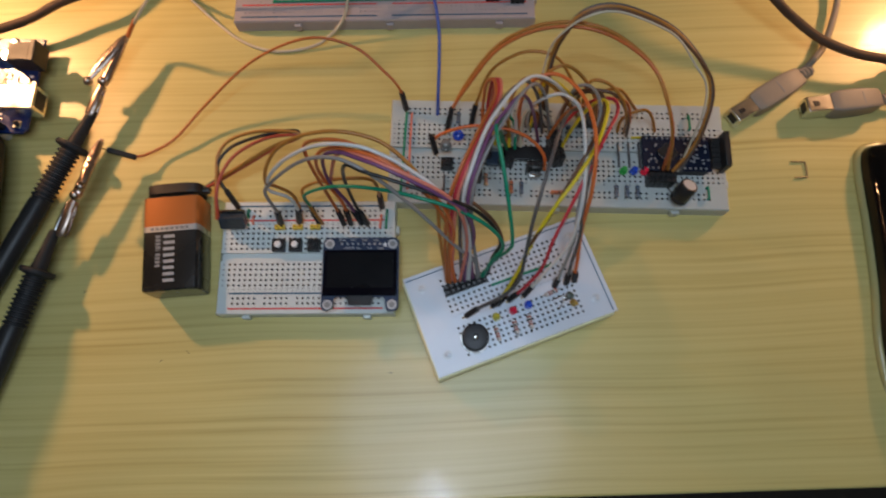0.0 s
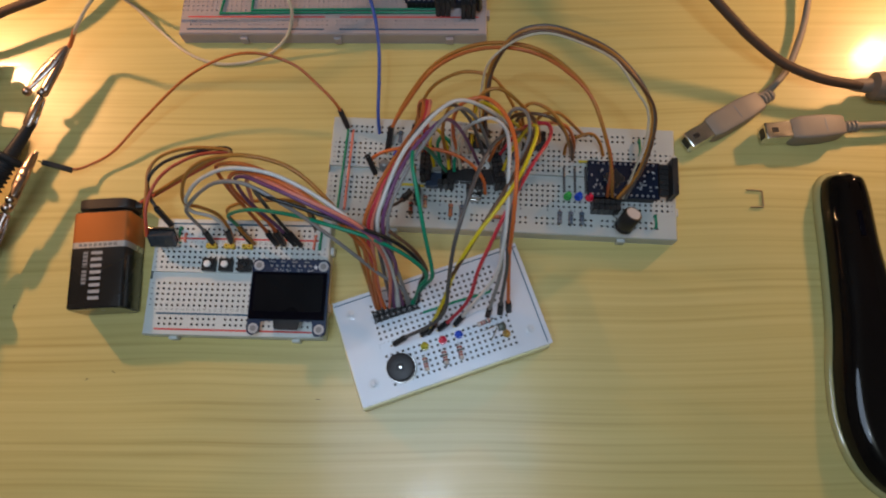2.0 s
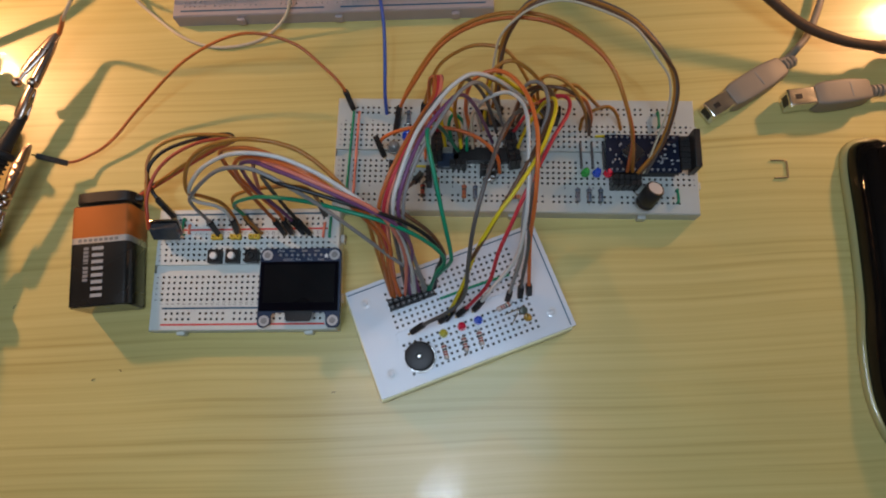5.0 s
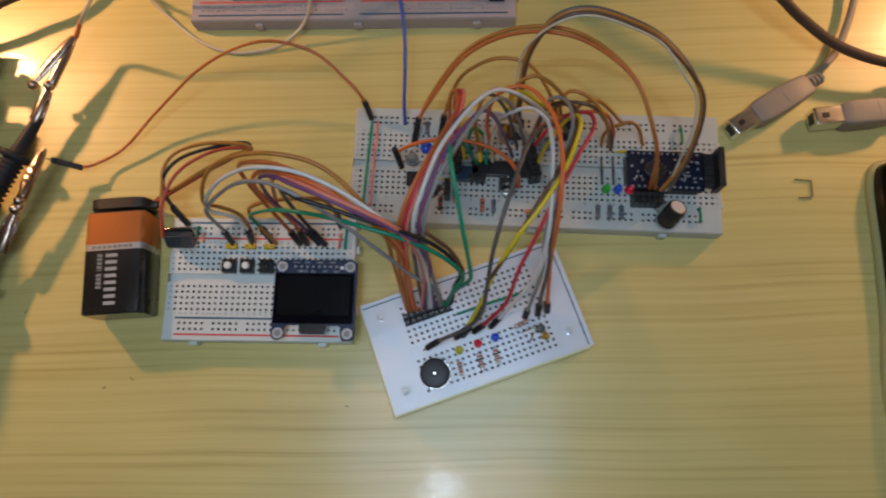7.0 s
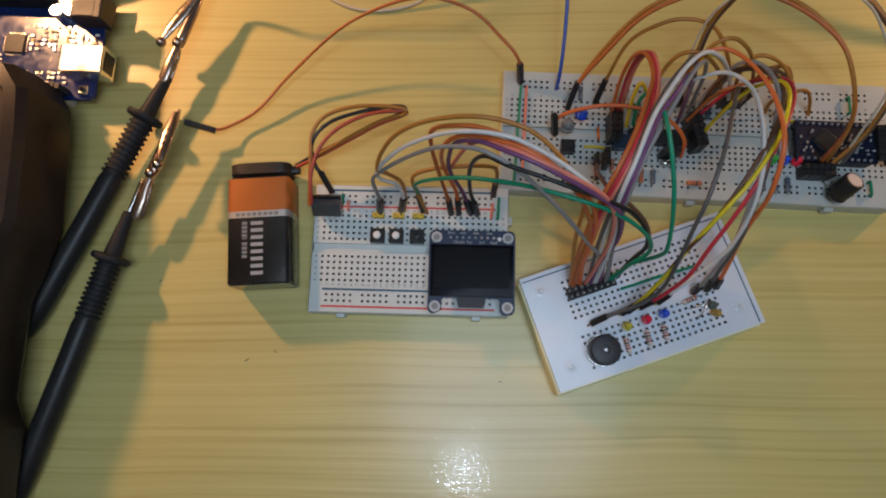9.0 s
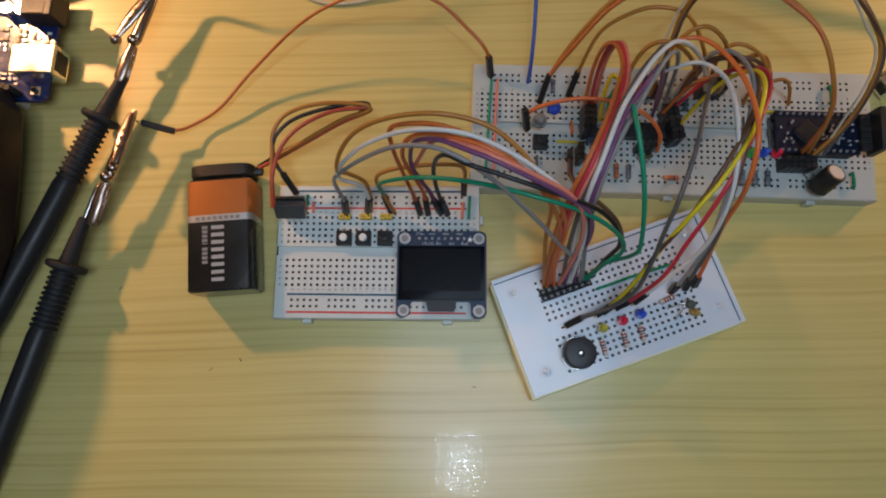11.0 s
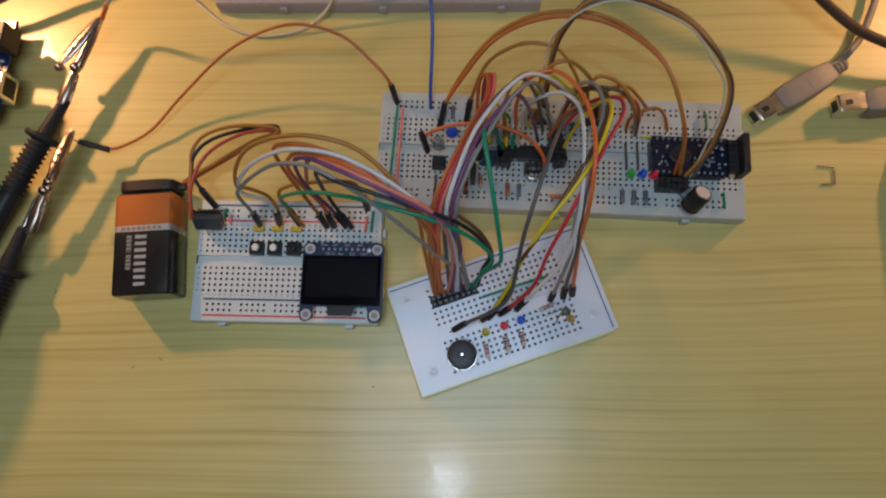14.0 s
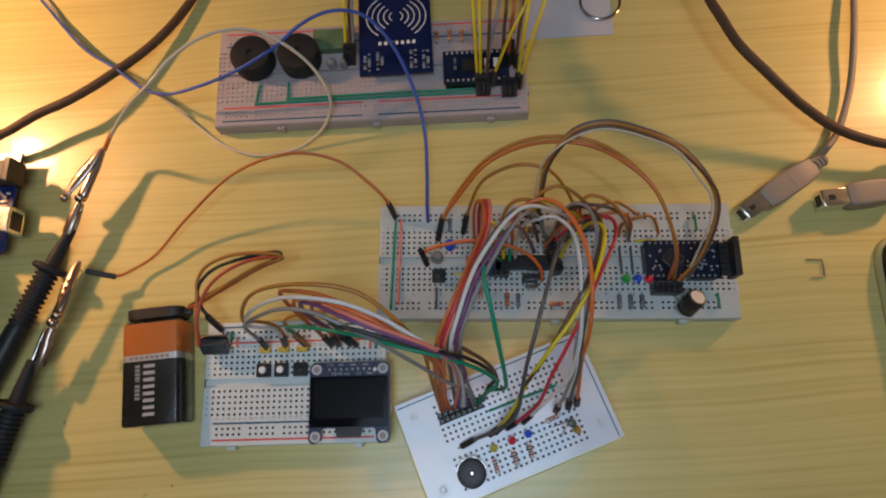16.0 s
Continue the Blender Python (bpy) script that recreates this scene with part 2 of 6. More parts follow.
def lathe(bm, profile, m=None, n=20):
    """Turns (radius, height) pairs round z; closes the ends."""
    rings = []
    for r, z in profile:
        rings.append([bm.verts.new((r * math.cos(2 * math.pi * i / n), r * math.sin(2 * math.pi * i / n), z)) for i in range(n)])
    for a, b in zip(rings, rings[1:]):
        for i in range(n):
            bm.faces.new((a[i], a[(i + 1) % n], b[(i + 1) % n], b[i]))
    bm.faces.new(rings[0][::-1]).material_index = 1
    bm.faces.new(rings[-1]).material_index = 1
    if m is not None:
        bmesh.ops.transform(bm, matrix=m, verts=[v for ring in rings for v in ring])
    return bm


def glide(points, steps=8):
    """A smooth line through the points."""
    p = [Vector(q) for q in points]
    p = [p[0] * 2 - p[1], *p, p[-1] * 2 - p[-2]]
    out = []
    for a, b, c, d in zip(p, p[1:], p[2:], p[3:]):
        for i in range(steps):
            t = i / steps
            out.append(0.5 * (2 * b + (c - a) * t + (2 * a - 5 * b + 4 * c - d) * t * t + (3 * b - a - 3 * c + d) * t ** 3))
    out.append(p[-2])
    return out


def tube(bm, points, radius, n=8, steps=8, smooth=True):
    line = glide(points, steps) if smooth else [Vector(q) for q in points]
    up = Vector((0.3, 0.2, 1)).normalized()
    rings = []
    for i, q in enumerate(line):
        way = (line[min(i + 1, len(line) - 1)] - line[max(i - 1, 0)]).normalized()
        side = way.cross(up)
        if side.length < 1e-4:
            side = way.cross(Vector((1, 0, 0)))
        side.normalize()
        up = side.cross(way).normalized()
        r = radius[min(i, len(radius) - 1)] if isinstance(radius, (list, tuple)) else radius
        rings.append([bm.verts.new(q + r * (math.cos(2 * math.pi * k / n) * side + math.sin(2 * math.pi * k / n) * up)) for k in range(n)])
    for a, b in zip(rings, rings[1:]):
        for k in range(n):
            bm.faces.new((a[k], a[(k + 1) % n], b[(k + 1) % n], b[k]))
    bm.faces.new(rings[0][::-1])
    bm.faces.new(rings[-1])
    return bm


def part(name, bm, mat, parent=None, label="", m=None, smooth=True, angle=38):
    """Links a bmesh as one mesh object, under its thing."""
    me = bpy.data.meshes.new(name)
    bmesh.ops.recalc_face_normals(bm, faces=bm.faces)
    for f in bm.faces:
        f.smooth = smooth and f.material_index == 0
        f.material_index = 0
    for e in bm.edges:
        e.smooth = len(e.link_faces) == 2 and e.calc_face_angle(0) < radians(angle)
    bm.to_mesh(me)
    bm.free()
    me.materials.append(mat)
    ob = new(name, me)
    if m is not None:
        ob.matrix_basis = m
    if parent is not None:
        ob.parent = parent
    if label:
        ob["label"] = label
    return ob


def thing(name, m, label, category, group="", kind=""):
    ob = new(name)
    ob.empty_display_size = 0.005
    ob.matrix_basis = m
    return tagged(ob, label, category, group, kind)


def shape():
    return bmesh.new()


def words(name, text, size, mat, parent, m, label=""):
    """Printed words as flat raised letters."""
    cu = bpy.data.curves.new(name, "FONT")
    cu.body, cu.size, cu.extrude, cu.align_x, cu.align_y = text, size, 0.00003, "CENTER", "CENTER"
    tmp = bpy.data.objects.new(name, cu)
    scene.collection.objects.link(tmp)
    me = bpy.data.meshes.new_from_object(tmp.evaluated_get(bpy.context.evaluated_depsgraph_get()))
    bpy.data.objects.remove(tmp)
    me.materials.clear()
    me.materials.append(mat)
    ob = new(name, me)
    ob.parent, ob.matrix_basis = parent, m
    if label:
        ob["label"] = label
    return ob


MM = 0.001

# ---- the room ----
bm = shape()
box(bm, -0.9, 0.0015, -0.024, 0.9, 0.72, 0, 0.0015)
table = part("tabletop", bm, WOOD, None, "", pose(0, 0, 0, 0, 0, 1.6))
tagged(table, "yellow varnished pine tabletop with fine straight grain", "table", "", "structure")
bm = shape()
box(bm, -1.6, -1.6, -0.80, 1.6, 1.6, -0.75)
tagged(part("floor", bm, FLOORM), "dark floor under the table", "floor", "", "structure")
bm = shape()
box(bm, -1.6, -1.6, 1.6, 1.6, 1.6, 1.65)
tagged(part("ceiling", bm, WALLM), "plain cream painted ceiling", "ceiling", "", "structure")
for nm, a in (("wall_north", (-1.6, 1.6, -0.75, 1.6, 1.68, 1.6)), ("wall_south", (-1.6, -1.68, -0.75, 1.6, -1.6, 1.6)),
              ("wall_east", (1.6, -1.6, -0.75, 1.68, 1.6, 1.6)), ("wall_west", (-1.68, -1.6, -0.75, -1.6, 1.6, 1.6))):
    bm = shape()
    box(bm, *a)
    tagged(part(nm, bm, WALLM), "plain cream painted wall", "wall", "", "structure")

# ---- solderless breadboards ----


def board_mesh(name, wide, deep, high, xs_fields, ys_fields, trough, body, pit=2.4, hole=0.98, dip=2.0, floor_mat=None):
    """A breadboard body: each contact hole is a real pit in the top. All in millimetres; fields: (columns, rows) of hole centres."""
    cx = sorted({round(x, 3) for f in xs_fields for x in f})
    cy = sorted({round(y, 3) for f in ys_fields for y in f})
    xs, ys = [0.0], [0.0]
    for c in cx:
        xs += [c - hole / 2, c + hole / 2]
    for c in cy:
        ys += [c - hole / 2, c + hole / 2]
    if trough:
        ys += [trough[0], trough[1]]
    xs, ys = sorted(xs + [wide]), sorted(ys + [deep])
    holes = {(round(x, 3), round(y, 3)) for fx, fy in zip(xs_fields, ys_fields) for x in fx for y in fy}
    verts, faces, mats, index = [], [], [], {}

    def v(x, y, z):
        k = (round(x, 3), round(y, 3), round(z, 3))
        if k not in index:
            index[k] = len(verts)
            verts.append((x * MM, y * MM, z * MM))
        return index[k]
    for x0, x1 in zip(xs, xs[1:]):
        for y0, y1 in zip(ys, ys[1:]):
            c = (round((x0 + x1) / 2, 3), round((y0 + y1) / 2, 3))
            deepcell = c in holes
            low = trough and y0 >= trough[0] - 1e-6 and y1 <= trough[1] + 1e-6
            z = high - pit if deepcell else high - dip if low else high
            faces.append((v(x0, y0, z), v(x1, y0, z), v(x1, y1, z), v(x0, y1, z)))
            mats.append(1 if deepcell else 0)
            if deepcell:
                for a, b in (((x0, y0), (x1, y0)), ((x1, y0), (x1, y1)), ((x1, y1), (x0, y1)), ((x0, y1), (x0, y0))):
                    faces.append((v(*a, high), v(*b, high), v(*b, z), v(*a, z)))
                    mats.append(1)
    if trough:
        for y, s in ((trough[0], 1), (trough[1], -1)):
            for x0, x1 in zip(xs, xs[1:]):
                q = (v(x0, y, high), v(x1, y, high), v(x1, y, high - dip), v(x0, y, high - dip))
                faces.append(q[::-1] if s > 0 else q)
                mats.append(0)
    for a, b in (((0, 0), (wide, 0)), ((wide, 0), (wide, deep)), ((wide, deep), (0, deep)), ((0, deep), (0, 0))):
        o = 0.5
        out = [(p[0] + (o if p[0] > 0 else -o), p[1] + (o if p[1] > 0 else -o)) for p in (a, b)]
        faces.append((v(*out[0], 0), v(*out[1], 0), v(*out[1], high - min(0.9, high * 0.5)), v(*out[0], high - min(0.9, high * 0.5))))
        faces.append((v(*out[0], high - min(0.9, high * 0.5)), v(*out[1], high - min(0.9, high * 0.5)), v(*b, high), v(*a, high)))
        mats += [0, 0]
    me = bpy.data.meshes.new(name)
    me.from_pydata(verts, [], faces)
    me.materials.append(body)
    me.materials.append(floor_mat or PIT)
    me.polygons.foreach_set("material_index", mats)
    me.update()
    return me


ROWS_LO = [27.25 - 3.81 - 2.54 * k for k in range(5)]
ROWS_HI = [27.25 + 3.81 + 2.54 * k for k in range(5)]


def figures(root, x, y, count):
    """Column numbers printed sideways along a terminal block."""
    cu = bpy.data.curves.new("printed_number_strip", "FONT")
    cu.body = "\n".join(str(i + 1) for i in range(count))
    cu.size, cu.space_line, cu.extrude, cu.align_x = 0.0018, 2.54 / 1.8, 0.00003, "CENTER"
    tmp = bpy.data.objects.new("printed_number_strip", cu)
    scene.collection.objects.link(tmp)
    me = bpy.data.meshes.new_from_object(tmp.evaluated_get(bpy.context.evaluated_depsgraph_get()))
    bpy.data.objects.remove(tmp)
    me.materials.clear()
    me.materials.append(INKG)
    ob = new("printed_number_strip", me)
    ob.parent, ob.matrix_basis = root, pose((x + 0.6) * MM, y * MM, 8.52 * MM, 0, 0, 90)
    ob["label"] = "small grey printed column numbers"


def breadboard(m, columns, wide, body, label, rail_gap, lines=True, inner="blue", outer="red", floor_mat=None, pit=2.4):
    """Breadboard with two terminal blocks, a trough and four power rails."""
    root = thing("breadboard", m, label, "breadboard")
    x0 = (wide - 2.54 * (columns - 1)) / 2
    xs = [x0 + 2.54 * i for i in range(columns)]
    start = 2 if columns > 40 else 1
    rails = [x0 + 2.54 * (start + i) for i in range(columns - 2 * start) if i % 6 != 5]
    me = board_mesh("board_body", wide, 54.5, 8.5, [xs, rails], [ROWS_LO + ROWS_HI, [4.6, 7.14, 47.36, 49.9]], (25.4, 29.1), body, pit=pit, floor_mat=floor_mat)
    ob = new("board_body", me)
    ob.parent = root
    for y, c in ((2.2, outer), (9.4, inner), (45.2, outer), (52.4, inner)) if lines else ():
        runs = [(rails[0] - 2, rails[-1] + 2)] if not rail_gap else [(rails[0] - 2, wide / 2 - 4), (wide / 2 + 4, rails[-1] + 2)]
        for a, b in runs:
            bm = shape()
            box(bm, a * MM, (y - 0.4) * MM, 8.46 * MM, b * MM, (y + 0.4) * MM, 8.53 * MM)
            part("rail_line", bm, LINE[c], root, c + " printed rail line", smooth=False)
    bm = shape()
    if columns < 40:
        for y in (11.35, 43.3):
            figures(root, xs[0], y, columns)
    for i in range(0, columns, 1):
        if i % 5 == 0 and columns > 40:
            for y in (11.3, 43.3):
                w = 0.35 if i < 9 else 0.62
                box(bm, (xs[i] - 0.3) * MM, (y - w) * MM, 8.46 * MM, (xs[i] + 0.3) * MM, (y + w) * MM, 8.52 * MM)
    for j, y in enumerate(ROWS_LO + ROWS_HI):
        for x in (1.7, wide - 1.7):
            box(bm, (x - 0.4) * MM, (y - 0.25) * MM, 8.46 * MM, (x + 0.4) * MM, (y + 0.25) * MM, 8.52 * MM)
    tagged(part("marking", bm, INKG, root, "small grey printed row and column marks", smooth=False), kind="stuff")
    for x in ((13, 70) if columns < 40 else (33, 82, 140)):
        bm = shape()
        box(bm, (x - 1.9) * MM, -2.1 * MM, 1.5 * MM, (x + 1.9) * MM, -0.4 * MM, 6 * MM, 0.0004)
        part("locking_tab", bm, body, root)
    for y in (14, 41):
        bm = shape()
        box(bm, (wide + 0.4) * MM, (y - 1.9) * MM, 1.5 * MM, (wide + 2.1) * MM, (y + 1.9) * MM, 6 * MM, 0.0004)
        part("locking_tab", bm, body, root)
    return root


HB = pose(-0.105, 0.085, 0)
FB = pose(-0.026, 0.1395, 0, 0, 0, -1.7)
TB = pose(-0.109, 0.2405, 0, 0, 0, 0.4)
breadboard(HB, 30, 82.5, BOARD, "white half-size breadboard with display and buttons", False)
breadboard(FB, 63, 165.0, BOARD_B, "milky white full-size breadboard crowded with jumper wires", True, False)
breadboard(TB, 63, 158.5, BOARD_C, "milky white breadboard with card reader and buzzers", True, True, "red", "blue", TINNED, 0.5)

# ---- small electronic components, each plugged into a board ----


def on(board, x, y, z=8.5, turn=0.0):
    """A place on a board, in millimetres of that board."""
    return board @ pose(x * MM, y * MM, z * MM, 0, 0, turn)


def rod(bm, a, b, r, n=8):
    tube(bm, [tuple(c * MM for c in a), tuple(c * MM for c in b)], r * MM, n, smooth=False)


def led(m, colour, lit=None, high=6.0, tilt=0.0, fat=1.0):
    root = thing("led", m @ pose(0, 0, 0, tilt), ("lit " if lit else "") + colour + " three-millimetre LED standing in a breadboard", "LED")
    bm = shape()
    lathe(bm, [(r * fat * MM, (high - h) * MM) for r, h in ((1.9, 4.6), (1.9, 3.6), (1.5, 3.6), (1.5, 1.3), (1.25, 0.5), (0.7, 0.1), (0.2, 0))], n=16)
    part("lens", bm, lit or LENS[colour], root, angle=50)
    for x in (-1.27, 1.27):
        bm = shape()
        rod(bm, (x, 0, -1), (x * 0.7, 0, high - 4.5), 0.25, 6)
        part("lead", bm, SILVER, root, "thin tinned lead")
    return root


BAND = {"resistor_blue_body": material("dark_blue_band", (0.05, 0.07, 0.12), 0.4), "orange_resistor_body": material("deep_orange_band", (0.45, 0.1, 0.05), 0.4), "copper_resistor_body": material("copper_band", (0.45, 0.12, 0.06), 0.4)}
PALE = material("resistor_pale_body", (0.56, 0.50, 0.45), 0.4)


def resistor(m, length, body, label, lift=1.6):
    """Lies along its local x, its legs bent down."""
    root = thing("resistor", m, label, "resistor")
    bm = shape()
    h = length / 2
    lathe(bm, [(0.5 * MM, -3.1 * MM), (1.05 * MM, -2.9 * MM), (1.15 * MM, -2.2 * MM), (0.9 * MM, -1.6 * MM), (0.9 * MM, 1.6 * MM), (1.15 * MM, 2.2 * MM), (1.05 * MM, 2.9 * MM), (0.5 * MM, 3.1 * MM)],
          pose(0, 0, lift * MM, 0, 90, 0), 12)
    part("body", bm, body, root, angle=60)
    for x in (-1.1, 0.0, 1.0, 2.2):
        bm = shape()
        lathe(bm, [(1.0 * MM, (x - 0.28) * MM), (1.0 * MM, (x + 0.28) * MM)] if abs(x) < 2 else [(1.18 * MM, (x - 0.28) * MM), (1.18 * MM, (x + 0.28) * MM)], pose(0, 0, lift * MM, 0, 90, 0), 12)
        part("colour_band", bm, BAND.get(body.name, REDBAND) if x != 1.0 else BLACKP, root)
    for s in (-1, 1):
        bm = shape()
        tube(bm, [(s * 3 * MM, 0, lift * MM), (s * (h - 0.5) * MM, 0, lift * MM), (s * h * MM, 0, (lift - 0.6) * MM), (s * h * MM, 0, -1.5 * MM)], 0.25 * MM, 6, 3)
        part("lead", bm, SILVER, root, "thin tinned lead", angle=80)
    return root


def chip(m, pins, wide, label, mat=None):
    root = thing("integrated_circuit", m, label, "chip")
    n = pins // 2
    length = 2.54 * n
    bm = shape()
    box(bm, -length / 2 * MM, -wide / 2 * MM, 0.7 * MM, length / 2 * MM, wide / 2 * MM, 4.2 * MM, 0.0004)
    part("body", bm, mat or BLACKP, root)
    for i in range(n):
        for s in (-1, 1):
            bm = shape()
            x = (-(n - 1) / 2 + i) * 2.54
            box(bm, (x - 0.3) * MM, (s * (wide / 2 + 0.15) - 0.12) * MM, -1 * MM, (x + 0.3) * MM, (s * (wide / 2 + 0.15) + 0.12) * MM, 2.3 * MM)
            part("pin", bm, SILVER, root, smooth=False)
    return root


def header(m, cols, rows, high, label, pins=True, mat=None, name="pin_header", pin_mat=None):
    """A block of pin sockets with visible cells."""
    root = thing(name, m, label, "connector")
    for i in range(cols):
        for j in range(rows):
            bm = shape()
            x, y = (i - (cols - 1) / 2) * 2.54, (j - (rows - 1) / 2) * 2.54
            box(bm, (x - 1.22) * MM, (y - 1.22) * MM, 0.15 * MM, (x + 1.22) * MM, (y + 1.22) * MM, high * MM, 0.0003, seg=1)
            cell = part("housing", bm, mat or BLACKP, root)
            if pins:
                bm = shape()
                box(bm, (x - 0.32) * MM, (y - 0.32) * MM, -2 * MM, (x + 0.32) * MM, (y + 0.32) * MM, (high + 0.4) * MM)
                part("pin", bm, pin_mat or BRASS, cell, smooth=False)
    return root


def push_button(m, cap, label):
    root = thing("push_button", m, label, "button")
    bm = shape()
    box(bm, -3 * MM, -3 * MM, 0.1 * MM, 3 * MM, 3 * MM, 3.6 * MM, 0.0003)
    part("base", bm, BLACKP, root)
    bm = shape()
    box(bm, -2.7 * MM, -2.7 * MM, 3.6 * MM, 2.7 * MM, 2.7 * MM, 3.85 * MM, 0.0001, seg=1)
    cover = part("cover_plate", bm, BLACKP, root)
    bm = shape()
    lathe(bm, [(1.6 * MM, 3.8 * MM), (1.6 * MM, 4.7 * MM), (1.4 * MM, 5.0 * MM), (0.5 * MM, 5.1 * MM)], n=18)
    part("cap", bm, cap, root)
    for x in (-2.4, 2.4):
        for y in (-2.4, 2.4):
            bm = shape()
            lathe(bm, [(0.4 * MM, 3.8 * MM), (0.4 * MM, 4.0 * MM)], pose(x * MM, y * MM, 0), 8)
            part("rivet", bm, BLACKP, cover)
    return root


def flat_jumper(a, b, board, colour, label, z=9.2):
    """A solid-core link lying flat on a board."""
    root = thing("jumper_link", board, label, "wire")
    bm = shape()
    tube(bm, [(a[0] * MM, a[1] * MM, 7.5 * MM), (a[0] * MM, a[1] * MM, z * MM - 0.0002), (a[0] * MM + (b[0] - a[0]) * MM * 0.06, a[1] * MM + (b[1] - a[1]) * MM * 0.06, z * MM),
              (a[0] * MM + (b[0] - a[0]) * MM * 0.5, a[1] * MM + (b[1] - a[1]) * MM * 0.5 + 0.0002, z * MM + 0.0001),
              (b[0] * MM - (b[0] - a[0]) * MM * 0.06, b[1] * MM - (b[1] - a[1]) * MM * 0.06, z * MM), (b[0] * MM, b[1] * MM, z * MM - 0.0002), (b[0] * MM, b[1] * MM, 7.5 * MM)], 0.62 * MM, 8, 4)
    part("insulation", bm, WIRE[colour], root, angle=80)
    return root


# ---- nine volt battery with its snap connector ----
bat = thing("battery", pose(-0.1377, 0.0940, 0, 0, 0, 4.6), "black and copper nine-volt battery lying on the table", "battery")
for nm, y0, y1, mt, lb in (("label_band", 0.0, 27.6, BATB, "glossy black wrap"), ("label_band", 27.6, 30.4, SILVB, "silver stripe"), ("label_band", 30.4, 44.6, COPPERB, "copper-coloured wrap")):
    bm = shape()
    prism(bm, [(x * MM, z * MM) for x, z in ((2.2, 0), (24.3, 0), (25.6, 0.5), (26.3, 1.6), (26.3, 15.9), (25.6, 17.0), (24.3, 17.5), (2.2, 17.5), (0.9, 17.0), (0.2, 15.9), (0.2, 1.6), (0.9, 0.5))], -y1 * MM, -y0 * MM)
    part(nm, bm, mt, bat, lb, pose(0, 0, 0, 90), angle=45)
bm = shape()
prism(bm, [(x * MM, z * MM) for x, z in ((1.6, 0.6), (24.9, 0.6), (25.7, 2), (25.7, 15.6), (24.6, 16.9), (1.9, 16.9), (0.8, 15.6), (0.8, 2))], -45.3 * MM, 0.6 * MM)
part("steel_can", bm, BATB, bat, "", pose(0, 0, 0, 90))
# the maker's mark and the line under it, as plain bars
for i in range(8):
    bm = shape()
    box(bm, 10.3 * MM, (25.9 - 3.0 * i - 1.5) * MM, 17.48 * MM, 15.4 * MM, (25.9 - 3.0 * i) * MM, 17.54 * MM)
    part("print_bar", bm, BATW, bat, "white printed bar", smooth=False)
for i in range(9):
    bm = shape()
    box(bm, 6.6 * MM, (25.9 - 1.75 * i - (0.4 if i == 4 else 1.3)) * MM, 17.48 * MM, 8.8 * MM, (25.9 - 1.75 * i) * MM, 17.54 * MM)
    part("print_bar", bm, INKG, bat, "grey printed bar", smooth=False)
for i in range(8):
    bm = shape()
    box(bm, (4 + 2.3 * i) * MM, 28.3 * MM, 17.48 * MM, (5.7 + 2.3 * i) * MM, 29.7 * MM, 17.53 * MM)
    part("print_bar", bm, INKG, bat, "grey printed bar", smooth=False)
clipm = pose(-0.1377, 0.0940, 0, 0, 0, 4.6)
snap = thing("battery_snap", clipm, "black battery snap connector on the terminals", "connector")
bm = shape()
prism(bm, [((13.2 + 12.9 * math.copysign(abs(math.cos(a)) ** 0.5, math.cos(a))) * MM, (8.8 + 8.0 * math.copysign(abs(math.sin(a)) ** 0.5, math.sin(a))) * MM) for a in [2 * math.pi * (i + 0.5) / 36 for i in range(36)]], -51.6 * MM, -46.9 * MM, 0.0010, 3)
part("cap", bm, SNAPP, snap, "soft black cap", pose(0, 0, 0, 90), angle=40)
for x in (6.8, 19.6):
    bm = shape()
    lathe(bm, [(3.0 * MM, 0), (2.4 * MM, 1.2 * MM), (3.0 * MM, 2.6 * MM)], pose(x * MM, 45.0 * MM, 8.6 * MM, -90), 18)
    part("stud", bm, STEEL, snap, "plated press stud")
bm = shape()
box(bm, 21 * MM, 47.6 * MM, 8 * MM, 29.5 * MM, 51.2 * MM, 12 * MM, 0.0012)
part("strain_relief", bm, SNAPP, snap)

# ---- small display, buttons, regulator on the half-size board ----
oled = thing("display_module", on(HB, 50.0, -0.3, 8.5), "small dark display on a blue circuit board", "display")
bm = shape()
r, W_, D_ = 2.4, 35.4, 34.6  # the lower edge is cut out between two corner tabs
out = [(c[0] * MM, c[1] * MM) for c in ((5.6, 1.6), (5.6, 5.6), (6.4, 6.6), (28.6, 6.6), (29.4, 5.6), (29.4, 1.6), (30.4, 0.0))]
for cx, cy, a0 in ((W_ - r, r, -90), (W_ - r, D_ - r, 0), (r, D_ - r, 90), (r, r, 180)):
    out += [((cx + r * math.cos(radians(a0 + 15 * i))) * MM, (cy + r * math.sin(radians(a0 + 15 * i))) * MM) for i in range(7)]
prism(bm, out, 5.6 * MM, 7.2 * MM, 0.0002)
part("circuit_board", bm, PCB, oled, "blue circuit board with rounded corners")
for x in (3.0, 32.4):
    for y in (3.0, 31.6):
        bm = shape()
        lathe(bm, [(2.3 * MM, 7.2 * MM), (2.3 * MM, 7.32 * MM), (1.5 * MM, 7.34 * MM)], pose(x * MM, y * MM, 0), 22)
        ring = part("mounting_ring", bm, CAPTOP, oled, "tinned mounting hole ring")
        bm = shape()
        lathe(bm, [(1.35 * MM, 7.2 * MM), (1.35 * MM, 7.37 * MM)], pose(x * MM, y * MM, 0), 16)
        part("mounting_hole", bm, INKG, ring)
bm = shape()
